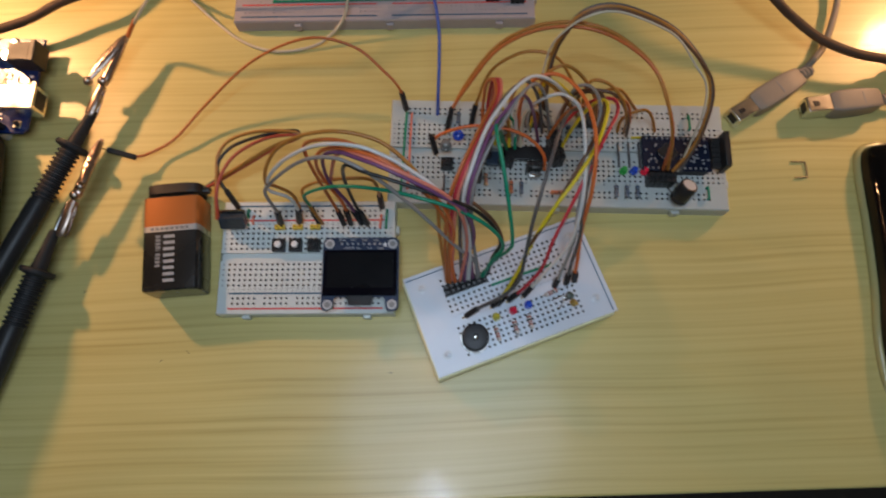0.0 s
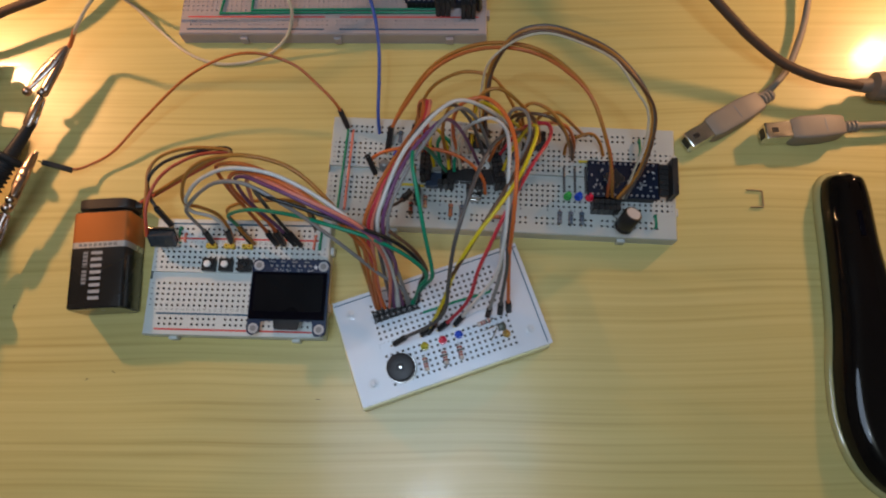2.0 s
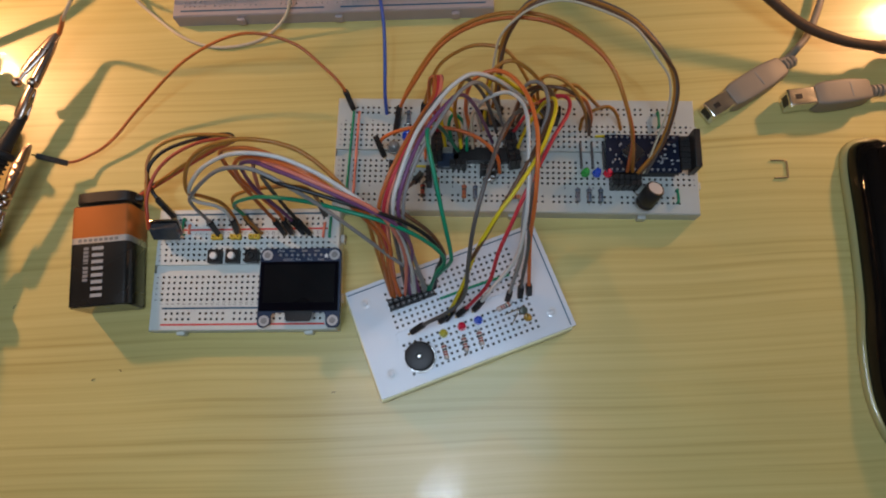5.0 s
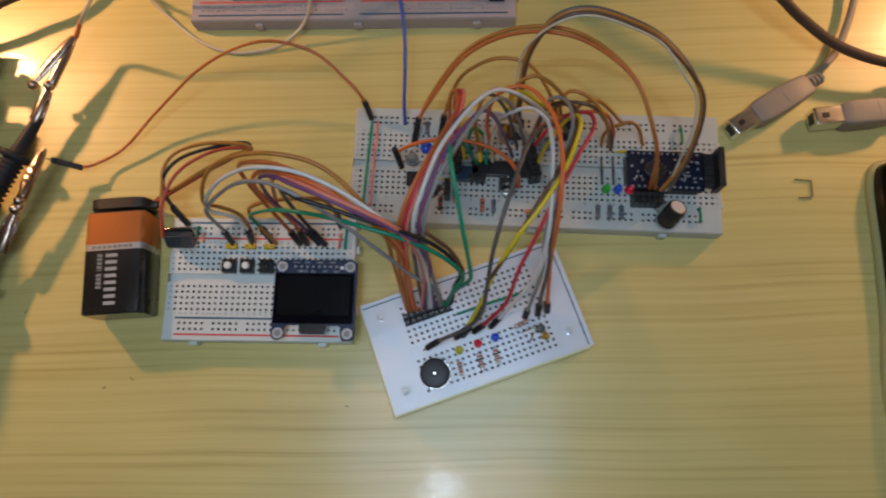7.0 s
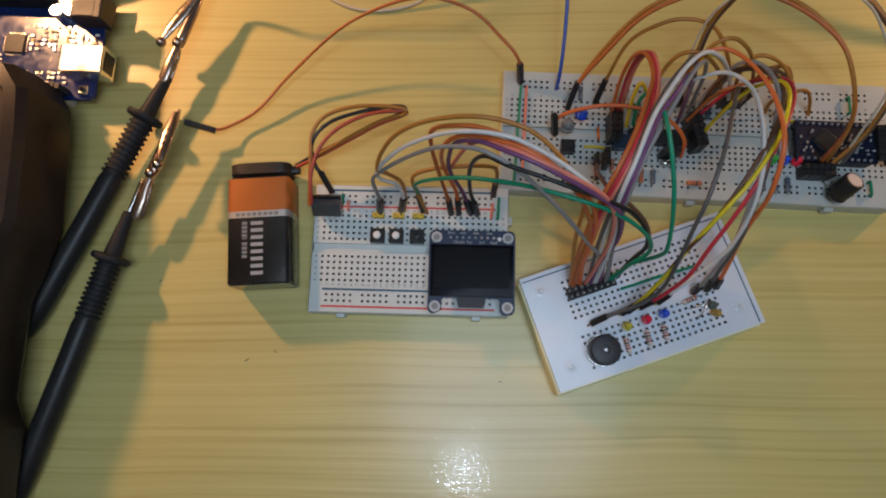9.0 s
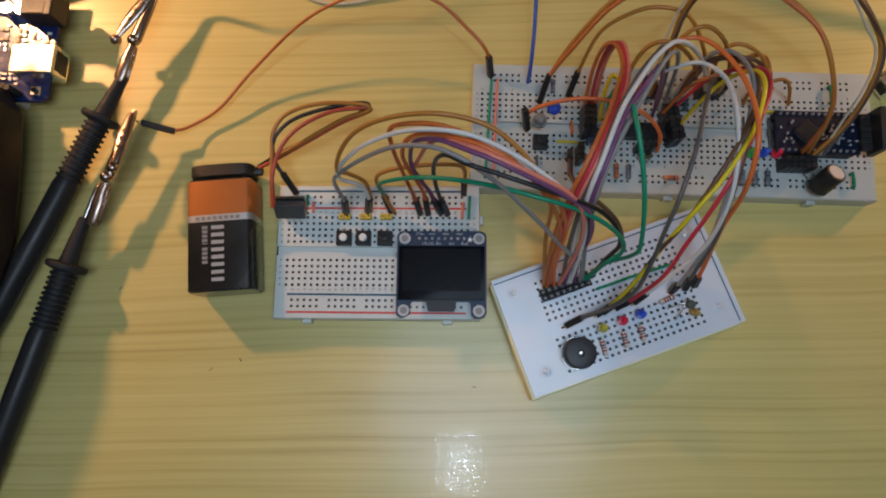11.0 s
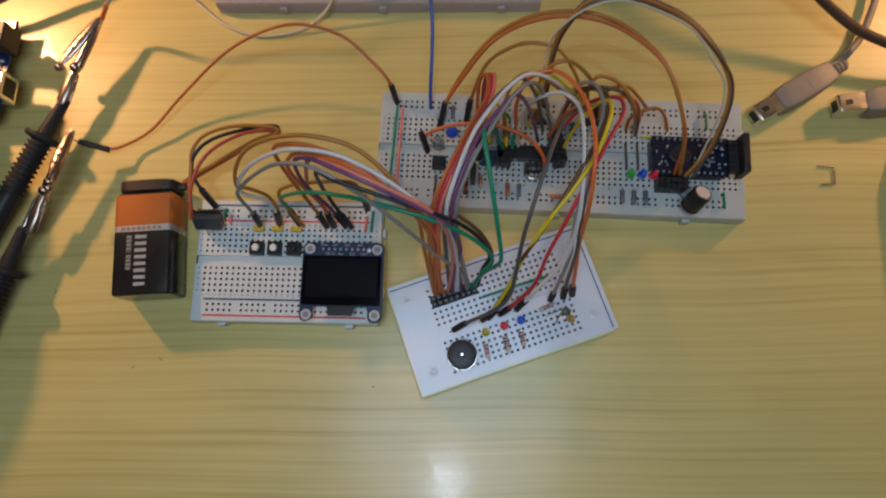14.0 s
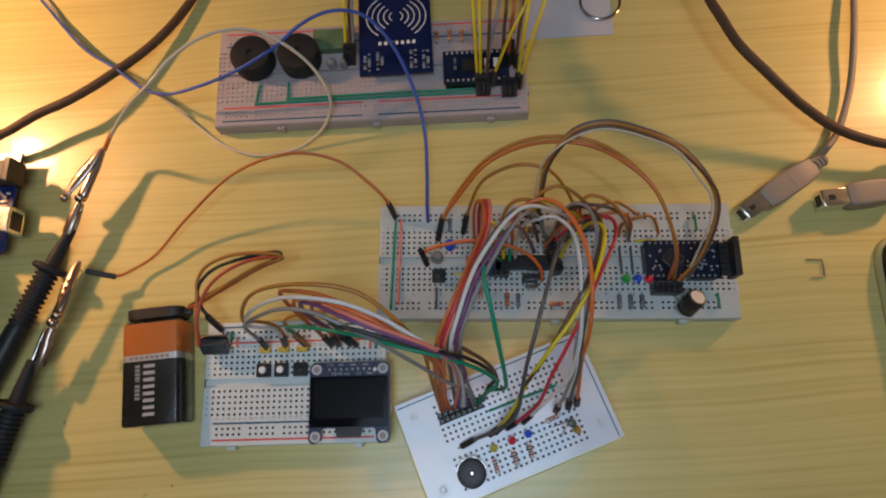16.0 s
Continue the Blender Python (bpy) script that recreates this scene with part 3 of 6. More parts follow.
box(bm, 0.8 * MM, 7.0 * MM, 7.2 * MM, 34.6 * MM, 28.4 * MM, 8.7 * MM, 0.0002)
glass = part("screen", bm, SCREEN, oled, "dark glass screen")
bm = shape()
box(bm, 2.4 * MM, 10.6 * MM, 8.68 * MM, 33.0 * MM, 27.2 * MM, 8.74 * MM)
part("active_area", bm, ACTIVE, glass, smooth=False)
bm = shape()
prism(bm, [(x * MM, y * MM) for x, y in ((11.5, 7.4), (12.6, 2.6), (22.8, 2.6), (24, 7.4))], 7.25 * MM, 7.6 * MM)
part("ribbon_cable", bm, BLACKP, glass, "dark flexible ribbon")
for i in range(8):
    bm = shape()
    lathe(bm, [(0.6 * MM, 7.2 * MM), (0.58 * MM, 7.5 * MM), (0.25 * MM, 8.1 * MM)], pose((8.8 + 2.54 * i) * MM, 31.6 * MM, 0), 10)
    part("solder_joint", bm, CAPTOP, oled)
    bm = shape()
    box(bm, (8.5 + 2.54 * i - 0.3) * MM, 31.9 * MM, -1 * MM, (8.5 + 2.54 * i + 0.3) * MM, 32.5 * MM, 5.6 * MM)
    part("pin", bm, BRASS, oled, smooth=False)
for text, x, y in (("Data", 9.0, 33.5), ("Clk", 11.0, 29.6), ("DC", 13.5, 29.6), ("Rst", 16.5, 29.6), ("3v3", 21.6, 29.6), ("Gnd", 26.6, 29.6)):
    words("printed_word", text, 0.0016, CAPTOP, oled, pose(x * MM, y * MM, 7.22 * MM), "small white printed pin name")
for x in (13.8, 19.2, 24.7):
    bm = shape()
    box(bm, (x - 1.2) * MM, 33.1 * MM, 7.2 * MM, (x + 1.2) * MM, 33.8 * MM, 7.24 * MM)
    part("print_bar", bm, INKG, oled, smooth=False)
bm = shape()
star = []
for i in range(10):
    rr = 1.3 if i % 2 == 0 else 0.55
    star.append(((28.9 + rr * math.cos(radians(90 + 36 * i))) * MM, (31.2 + rr * math.sin(radians(90 + 36 * i))) * MM))
prism(bm, star, 7.2 * MM, 7.26 * MM)
part("print_star", bm, INKW, oled, "white printed star", smooth=False)

for x, cap, lb in ((27.7, INKW, "small push button with a white cap"), (35.7, INKW, "small push button with a white cap"), (44.4, BLACKP, "small black push button with a black cap")):
    tagged(push_button(on(HB, x, 32.2), cap, lb), group="buttons on the half-size board")
for x in (27.6, 36.2, 44.6):
    header(on(HB, x, 41.3), 2, 1, 2.6, "short yellow pin header strip", True, YELPIN)
reg = thing("voltage_regulator", on(HB, 6.3, 40.6) @ pose(0, 0, 0, -32), "black voltage regulator with a metal back standing in the board", "regulator")
bm = shape()
box(bm, -6.1 * MM, -3.6 * MM, 3.2 * MM, 6.1 * MM, 0.4 * MM, 10.5 * MM, 0.0008)
# Black body; the blue-grey reflection on it is painted as base colour.
part("body", bm, material("black_plastic_grey_sheen", (0.055, 0.06, 0.068), 0.24, vary=0.25, scale=400, coat=0.3), reg)
bm = shape()
box(bm, -6.6 * MM, 0.5 * MM, 3.0 * MM, 6.3 * MM, 1.6 * MM, 11.5 * MM, 0.0003)
part("heat_tab", bm, STEEL, reg, "plated metal back")
for x in (-2.54, 0, 2.54):
    bm = shape()
    rod(bm, (x, -1, -1), (x, -1, 3.4), 0.4, 6)
    part("lead", bm, SILVER, reg)
flat_jumper((12.0, 50.0), (11.8, 43.0), HB, "green", "short green jumper link on the half-size board", 10.5)
flat_jumper((14.2, 47.3), (14.2, 43.6), HB, "salmon", "short orange jumper link on the half-size board")
flat_jumper((76.2, 47.5), (75.6, 41.2), HB, "salmon", "short orange jumper link on the half-size board")
flat_jumper((78.8, 50.0), (78.4, 41.2), HB, "green", "short green jumper link on the half-size board")

# ---- white plate with a built-in contact field, buzzer and LEDs ----
PN = pose(0.0006, 0.0556, 0, 0, 0, 20.4)
plate = thing("wiring_plate", PN, "white plate with a contact field on a cream base", "breadboard")
bm = shape()
box(bm, -3.0 * MM, -1.4 * MM, 0, 84.2 * MM, 46.6 * MM, 11.2 * MM, 0.0008)
part("base", bm, CREAM, plate, "cream plastic base with a worn rim")
bm = shape()
loops = [[bm.verts.new((x * MM, y * MM, z * MM)) for x, y in ((x0, y0), (x1, y0), (x1, y1), (x0, y1))] for x0, y0, x1, y1 in ((-1.9, -0.2, 85.2, 47.6), (12.6, 2.6, 73.2, 44.6)) for z in (11.2, 14.0)]
for a, b in ((0, 1), (1, 3), (3, 2), (2, 0)):
    for i in range(4):
        bm.faces.new((loops[a][i], loops[a][(i + 1) % 4], loops[b][(i + 1) % 4], loops[b][i])).material_index = 1
part("top_plate", bm, PANEL, plate, "smooth white top plate")
for a in ((-1.4, 45.6, 84.6, 46.1), (82.9, 0.6, 83.4, 45.4)):
    bm = shape()
    box(bm, a[0] * MM, a[1] * MM, 13.98 * MM, a[2] * MM, a[3] * MM, 14.06 * MM)
    part("edge_groove", bm, LINE["blue"], plate, "dark groove along the edge", smooth=False)
pcx = [14.2 + 2.54 * i for i in range(23)]
me = board_mesh("contact_field", 60.6, 42.0, 0.9, [[x - 12.6 for x in pcx]], [[2.2 + 2.54 * k for k in range(6)] + [23.0 + 2.54 * k for k in range(7)]], (17.2, 20.9), PANEL, pit=0.8, hole=1.1, dip=0.7)
ob = new("contact_field", me)
ob.parent, ob.matrix_basis = plate, pose(12.6 * MM, 2.6 * MM, 13.13 * MM)
ob["label"] = "field of contact holes with a central trough"
for x, y in ((4.8, 40.3), (78.2, 39.6), (77.9, 8.4), (5.5, 7.9)):
    bm = shape()
    lathe(bm, [(2.2 * MM, 13.9 * MM), (2.2 * MM, 14.25 * MM), (1.7 * MM, 14.35 * MM)], pose(x * MM, y * MM, 0), 20)
    eyelet = part("eyelet", bm, CLEAR, plate, "clear eyelet")
    bm = shape()
    lathe(bm, [(1.25 * MM, 14.2 * MM), (1.25 * MM, 14.45 * MM), (0.7 * MM, 14.9 * MM)], pose(x * MM, y * MM, 0), 16)
    part("screw", bm, CLEAR, eyelet)
PZ = 14.05
buz = thing("buzzer", on(PN, 19.2, 10.3, PZ), "round black piezo buzzer on the white plate", "buzzer")
bm = shape()
lathe(bm, [(6.0 * MM, 0), (6.0 * MM, 8.8 * MM), (5.8 * MM, 9.3 * MM), (5.3 * MM, 9.5 * MM), (1.5 * MM, 9.5 * MM), (1.3 * MM, 8.6 * MM), (0.3 * MM, 8.6 * MM)], n=32)
buz_case = part("case", bm, material("satin_black_case", (0.026, 0.028, 0.032), 0.45, vary=0.2, scale=400, spec=0.4), buz, angle=50)
bm = shape()
lathe(bm, [(0.9 * MM, 8.5 * MM), (0.9 * MM, 9.1 * MM), (0.4 * MM, 9.3 * MM)], n=14)
part("sound_hole_plate", bm, SILVER, buz_case, "bright metal disc in the sound hole")
bm = shape()
lathe(bm, [(6.1 * MM, 0.05 * MM), (6.5 * MM, 0.2 * MM), (6.5 * MM, 1.1 * MM), (6.2 * MM, 1.5 * MM)], n=32)
part("base_ring", bm, SILVER, buz, "bright metal ring round the base")
for x, c in ((31.6, "yellow"), (39.8, "red"), (47.2, "blue")):
    led(on(PN, x, 15.9, PZ), c, None, 7.5)
for x in (29.6, 38.4, 45.4):
    resistor(on(PN, x, 8.7, PZ, 84), 8.4, PALE, "pale red-striped resistor between two holes of the plate")
tr = thing("light_sensor", on(PN, 65.5, 13.8, PZ), "small grey light sensor on bent leads", "sensor")
bm = shape()
lathe(bm, [(1.7 * MM, 4.0 * MM), (1.8 * MM, 5.6 * MM), (1.5 * MM, 6.2 * MM), (0.5 * MM, 6.4 * MM)], pose(0, 0, 0, 10, 6), 18)
part("sensor_body", bm, material("grey_sensor_face", (0.07, 0.09, 0.075), 0.3), tr, angle=50)
for a, b in (((-1, 0, 4.2), (-5.5, -4.5, 0)), ((1, 0, 4.2), (2.6, -3.5, 0)), ((-1.0, 0.5, 4.4), (-7.0, 0.5, 0.2))):
    bm = shape()
    tube(bm, [tuple(c * MM for c in a), tuple((p + q) / 2 * MM + (0.001 if k == 2 else 0) for k, (p, q) in enumerate(zip(a, b))), tuple(c * MM for c in b)], 0.26 * MM, 6, 5)
    part("lead", bm, SILVER, tr, angle=80)
led(on(PN, 67.2, 10.2, PZ), "amber", None, 5.5, 15, 0.9)
resistor(on(PN, 59.5, 17.6, PZ, 5), 9.0, PALE, "pale striped resistor between two holes of the plate")
header(on(PN, 24.2, 35.2, PZ), 8, 2, 3.2, "black double row socket on the plate", True, BLACKP, "pin_header", INKG)
flat_jumper((36.0, 30.6), (66.5, 29.8), PN, "green", "long green jumper link on the white plate", 14.8)

# ---- full-size board: components ----
flat_jumper((7.4, 47.4), (6.0, 4.6), FB, "green", "long green jumper link on the full-size board")
flat_jumper((9.9, 47.4), (9.4, 7.1), FB, "salmon", "long orange jumper link on the full-size board")
led(on(FB, 33.6, 37.0), "blue", None, 9.0, 38, 1.45)
resistor(on(FB, 33.4, 44.6, 8.5, 90), 7.6, RESB, "small blue resistor in the full-size board")
push_button(on(FB, 28.3, 19.6), BLACKP, "small black push button in the full-size board")
led(on(FB, 27.6, 27.2), "clear", None, 9.0, -6, 1.6)
flat_jumper((27.2, 14.0), (27.0, 4.8), FB, "darkgrey", "short dark jumper link on the full-size board")
flat_jumper((36.0, 20.6), (46.0, 20.2), FB, "yellow", "short yellow jumper link on the full-size board")
flat_jumper((41.5, 29.5), (41.7, 24.5), FB, "orange", "short orange jumper link on the full-size board")
resistor(on(FB, 41.0, 8.5, 8.5, 90), 9.0, BLACKP, "dark diode-like resistor in the full-size board")
resistor(on(FB, 47.5, 12.0, 8.5, 90), 7.0, REST, "tan striped resistor in the full-size board")
chip(on(FB, 67.0, 25.4), 20, 7.0, "long black chip across the trough", BLACKP)
chip(on(FB, 52.5, 22.5), 8, 7.0, "dark blue-black socket across the trough", material("blue_black_socket", (0.012, 0.03, 0.06), 0.4))
resistor(on(FB, 59.8, 8.4, 8.5, 90), 7.6, material("orange_resistor_body", (0.62, 0.2, 0.08), 0.4), "orange resistor in the full-size board")
resistor(on(FB, 64.8, 8.2, 8.5, 90), 7.6, RESB, "small blue resistor in the full-size board")
xt = thing("crystal", on(FB, 71.0, 14.5), "silver oval crystal standing in the board", "crystal")
bm = shape()
prism(bm, [((2.4 * math.cos(a) + (0.6 if math.cos(a) > 0 else -0.6)) * MM, 1.5 * math.sin(a) * MM) for a in [2 * math.pi * (i + 0.5) / 20 for i in range(20)]], 0.4 * MM, 4.2 * MM, 0.0004)
part("can", bm, STEEL, xt)
for x in (-2.4, 2.4):
    bm = shape()
    rod(bm, (x, 0, -1), (x, 0, 0.5), 0.22, 6)
    part("lead", bm, SILVER, xt)
resistor(on(FB, 82.0, 6.2, 8.5, 0), 7.6, material("copper_resistor_body", (0.62, 0.24, 0.11), 0.4), "copper-coloured resistor lying by the rail")
resistor(on(FB, 58.0, 33.5, 8.5, 90), 7.0, REST, "tan striped resistor in the full-size board")
resistor(on(FB, 88.5, 38.5, 8.5, 90), 7.0, RESB, "small blue resistor in the full-size board")
for x, c, l in ((114.3, "green", GREEN_LIT), (119.4, "blue", None), (124.5, "red", RED_LIT)):
    tagged(led(on(FB, x, 17.6), c, l, 6.5), group="row of indicator LEDs")
    resistor(on(FB, x - 3.4, 7.4, 8.5, 90), 8.2, RESB, "small blue resistor below an indicator LED")
    flat_jumper((x - 1.3, 21.0), (x - 1.6, 32.5), FB, "darkgrey", "short grey jumper link on the full-size board")
resistor(on(FB, 98.0, 44.8, 8.5, 90), 6.8, RESB, "small blue resistor in the full-size board")
flat_jumper((148.4, 48.0), (148.6, 41.0), FB, "green", "short green jumper link on the full-size board", 10.4)
flat_jumper((155.0, 10.4), (155.2, 4.8), FB, "green", "short green jumper link on the full-size board", 10.6)
flat_jumper((120.0, 36.2), (131.0, 36.0), FB, "yellow", "short yellow jumper link on the full-size board")

mc = thing("microcontroller_board", on(FB, 123.0, 17.0), "small dark blue microcontroller board on pin headers", "circuit board")
bm = shape()
box(bm, 0, 0, 4.6 * MM, 33.2 * MM, 17.8 * MM, 6.2 * MM, 0.0002)
part("circuit_board", bm, PCBD, mc)
for y in (1.2, 16.5):
    for i in range(12):
        bm = shape()
        lathe(bm, [(0.62 * MM, 6.2 * MM), (0.58 * MM, 6.45 * MM), (0.25 * MM, 7.2 * MM)], pose((2.2 + 2.54 * i) * MM, y * MM, 0), 8)
        part("solder_joint", bm, SOLDER, mc)
        bm = shape()
        box(bm, (0.95 + 2.54 * i) * MM, (y - 1.2) * MM, 0.1 * MM, (3.4 + 2.54 * i) * MM, (y + 1.2) * MM, 4.6 * MM)
        part("pin_block", bm, BLACKP, mc, smooth=False)
bm = shape()
box(bm, -3.5 * MM, -3.5 * MM, 6.2 * MM, 3.5 * MM, 3.5 * MM, 7.3 * MM, 0.0001, pose(12.0 * MM, 9.0 * MM, 0, 0, 0, 45))
proc = part("processor", bm, BLACKP, mc, "square black processor")
for k in range(4):
    for i in range(7):
        bm = shape()
        box(bm, (-2.7 + 0.9 * i - 0.2) * MM, 3.4 * MM, 6.2 * MM, (-2.7 + 0.9 * i + 0.2) * MM, 4.2 * MM, 6.6 * MM, m=pose(12.0 * MM, 9.0 * MM, 0, 0, 0, 45 + 90 * k))
        part("pin", bm, STEEL, proc, smooth=False)
rnd = random.Random(4)
for i in range(34):
    x, y = rnd.uniform(17.5, 31.5) if i % 4 else rnd.uniform(1.5, 7), rnd.uniform(3.2, 14.6)
    bm = shape()
    w, d = (0.5, 0.28) if i % 2 else (0.28, 0.5)
    box(bm, (x - w) * MM, (y - d) * MM, 6.2 * MM, (x + w) * MM, (y + d) * MM, 7.0 * MM)
    part("chip_part", bm, SOLDER if i % 3 else CAPTOP, mc, smooth=False)
for i in range(6):
    bm = shape()
    box(bm, 32.2 * MM, (2.2 + 2.54 * i - 1.2) * MM, 6.2 * MM, 38.6 * MM, (2.2 + 2.54 * i + 1.2) * MM, 9.0 * MM, 0.0002, seg=1)
    part("side_socket", bm, BLACKP, mc)
bm = shape()
box(bm, 36.2 * MM, -0.4 * MM, 4.4 * MM, 39.0 * MM, 17.2 * MM, 15.0 * MM, 0.0004)
part("end_block", bm, BLACKP, mc, "black end connector")
cap = thing("capacitor", on(FB, 137.5, 8.2, 8.5), "black electrolytic capacitor with a silver top, leaning", "capacitor")
cm = Matrix.Translation((0.0020, -0.0048, 0.0040)) @ Vector((3.0, 4.4, 10.5)).to_track_quat("Z", "Y").to_matrix().to_4x4()
bm = shape()
lathe(bm, [(3.8 * MM, -0.5 * MM), (4.2 * MM, 0), (4.2 * MM, 0.9 * MM), (3.9 * MM, 1.4 * MM), (4.2 * MM, 1.9 * MM), (4.2 * MM, 9.6 * MM), (3.9 * MM, 10.1 * MM), (3.3 * MM, 10.15 * MM)], cm, 28)
sleeve = part("sleeve", bm, BLACKP, cap, angle=50)
bm = shape()
lathe(bm, [(3.3 * MM, 9.9 * MM), (3.2 * MM, 10.25 * MM), (0.4 * MM, 10.25 * MM)], cm, 28)
part("top", bm, CAPTOP, sleeve, "vented grey metal top")
for s in (-2.2, 2.2):
    bm = shape()
    tube(bm, [(s * MM, 2.5 * MM, -1.5 * MM), (s * MM, 2.0 * MM, 1 * MM), tuple(cm @ Vector((s * MM, 0, 0)))], 0.3 * MM, 6)
    part("lead", bm, SILVER, cap)

# ---- bent wire staple on the table ----
st = thing("wire_staple", pose(0.1803, 0.1578, 0), "small bent bare wire staple lying on the table", "wire")
bm = shape()
tube(bm, [(-3.6 * MM, 4.6 * MM, 0.7 * MM), (2.6 * MM, 4.2 * MM, 0.7 * MM), (3.5 * MM, 3.4 * MM, 0.7 * MM), (3.5 * MM, -3.2 * MM, 0.7 * MM), (2.6 * MM, -4.0 * MM, 0.7 * MM), (-2.6 * MM, -4.1 * MM, 0.7 * MM)], 0.42 * MM, 8, 5)
part("bent_wire", bm, material("dull_bare_wire", (0.42, 0.34, 0.22), 0.35, metal=0.8), st, angle=80)

# ---- glossy black handle-like case ----
hand = thing("glossy_case", pose(0.0005, 0, 0), "glossy black rounded case with a clear base rim on the table", "case")


def case_outline(inset):
    """The case's outline from above, moved inwards by inset."""
    left = glide([(0.2205, 0.1728, 0), (0.2110, 0.1695, 0), (0.2070, 0.1590, 0), (0.2065, 0.1300, 0), (0.2052, 0.0980, 0), (0.2025, 0.0740, 0), (0.2030, 0.0520, 0), (0.2095, 0.0340, 0), (0.2225, 0.0225, 0), (0.2390, 0.0190, 0)], 6)
    right = glide([(0.2205, 0.1728, 0), (0.2290, 0.1695, 0), (0.2325, 0.1590, 0), (0.2345, 0.1300, 0), (0.2400, 0.0980, 0), (0.2490, 0.0740, 0), (0.2590, 0.0520, 0), (0.2610, 0.0340, 0), (0.2530, 0.0225, 0), (0.2390, 0.0190, 0)], 6)
    loop = left + right[-2:0:-1]
    n = len(loop)
    out = []
    for k, p in enumerate(loop):
        way = (loop[(k + 2) % n] - loop[k - 2]).normalized()
        out.append((p.x - way.y * inset, p.y + way.x * inset))
    return out


def loft(name, mat, levels, label=""):
    """A rounded body out of (inset, height) levels in millimetres."""
    bm = shape()
    rings = [[bm.verts.new((x, y, z * MM)) for x, y in case_outline(d * MM)] for d, z in levels]
    n = len(rings[0])
    for a, b in zip(rings, rings[1:]):
        for i in range(n):
            bm.faces.new((a[i], a[(i + 1) % n], b[(i + 1) % n], b[i]))
    bm.faces.new(rings[0][::-1])
    bm.faces.new(rings[-1])
    return part(name, bm, mat, hand, label, angle=60)


loft("body", GLOSS, [(2.2, 1.6)] + [(2.2 + 9.0 * (1 - math.cos(radians(7.5 * i))), 2.6 + 10.5 * math.sin(radians(7.5 * i))) for i in range(12)], "mirror-glossy black body")
# Clear rim; its yellow paints in the tabletop mirrored along the case.
RIM = material("clear_rim_mirroring_table", (0.50, 0.46, 0.20), 0.12, trans=0.2, vary=0.03, coat=0.6)
loft("rim", RIM, [(0.3, 0.1), (0, 0.5), (0.2, 2.0), (0.9, 2.9), (2.4, 3.1)], "clear rim with the tabletop's yellow reflection in its colour")
bm = shape()
box(bm, -1.2 * MM, -6.0 * MM, 0, 1.2 * MM, 6.0 * MM, 0.25 * MM, 0.0001, seg=1)
part("lens_window", bm, SCREEN, hand, "small dull window", pose(0.2205, 0.1430, 0.0130, 0, 0, 3))

# ---- blocks of plug housings standing in the full-size board ----
for x, y, c, r_, h, w_ in ((47.2, 28.0, 2, 5, 12.0, 0), (71.6, 43.0, 4, 2, 12.5, 0), (81.0, 27.0, 2, 6, 12.0, 12), (97.5, 43.5, 4, 2, 12.0, 0), (131.5, 12.6, 5, 2, 8.5, 0), (44.0, 14.0, 1, 3, 10.0, 0), (57.0, 20.0, 3, 1, 9.0, 0), (70.5, 17.6, 3, 1, 10.0, 0)):
    header(on(FB, x, y, 8.5, w_), c, r_, h, "block of black plug housings standing in the board", False, None, "plug_block")

# ---- test probes with crocodile clips, multimeter, microcontroller kit ----


def along(a, b):
    """A pose at a whose local z runs towards b."""
    a, b = Vector(a), Vector(b)
    return Matrix.Translation(a) @ (b - a).normalized().to_track_quat("Z", "Y").to_matrix().to_4x4()


def probe(a, b, tail, collar, grip, label):
    """A test probe from its needle's tip a along to tail; collar and grip: distances along it in mm."""
    m = along(a, tail)
    length = (Vector(tail) - Vector(a)).length * 1000
    root = thing("test_probe", m, label, "probe", "multimeter probes")
    bm = shape()
    lathe(bm, [(0.2 * MM, 0), (0.9 * MM, 3 * MM), (1.0 * MM, (collar - 18) * MM)], n=12)
    part("needle", bm, STEEL, root, "bright steel needle")
    bm = shape()
    lathe(bm, [(1.6 * MM, (collar - 21) * MM), (2.3 * MM, (collar - 20.5) * MM), (3.6 * MM, (collar - 1) * MM), (4.0 * MM, collar * MM)], n=18)
    nose = part("nose", bm, BLACKM, root)
    bm = shape()
    lathe(bm, [(4.0 * MM, (collar - 1.6) * MM), (7.6 * MM, (collar - 1.2) * MM), (8.0 * MM, (collar + 0.2) * MM), (7.4 * MM, (collar + 1.4) * MM), (4.4 * MM, (collar + 2.2) * MM)], n=24)
    part("finger_guard", bm, BLACKM, root, "round finger guard", angle=50)
    bm = shape()
    prof = [(4.2 * MM, (collar + 1.5) * MM)]
    for i in range(11):
        z = collar + 3 + i * (grip / 11)
        prof += [(4.2 * MM, z * MM), (5.2 * MM, (z + 0.3) * MM), (5.2 * MM, (z + grip / 22) * MM), (4.2 * MM, (z + grip / 22 + 0.3) * MM)]
    lathe(bm, prof, n=18)
    part("ribbed_grip", bm, BLACKM, root, "ribbed rubber grip")
    bm = shape()
    lathe(bm, [(4.3 * MM, (collar + grip + 2) * MM), (4.9 * MM, (collar + grip + 5) * MM), (4.9 * MM, (length - 16) * MM), (4.4 * MM, (length - 6) * MM), (3.4 * MM, length * MM)], n=18)
    part("handle", bm, BLACKP, root, "smooth black handle")
    return root


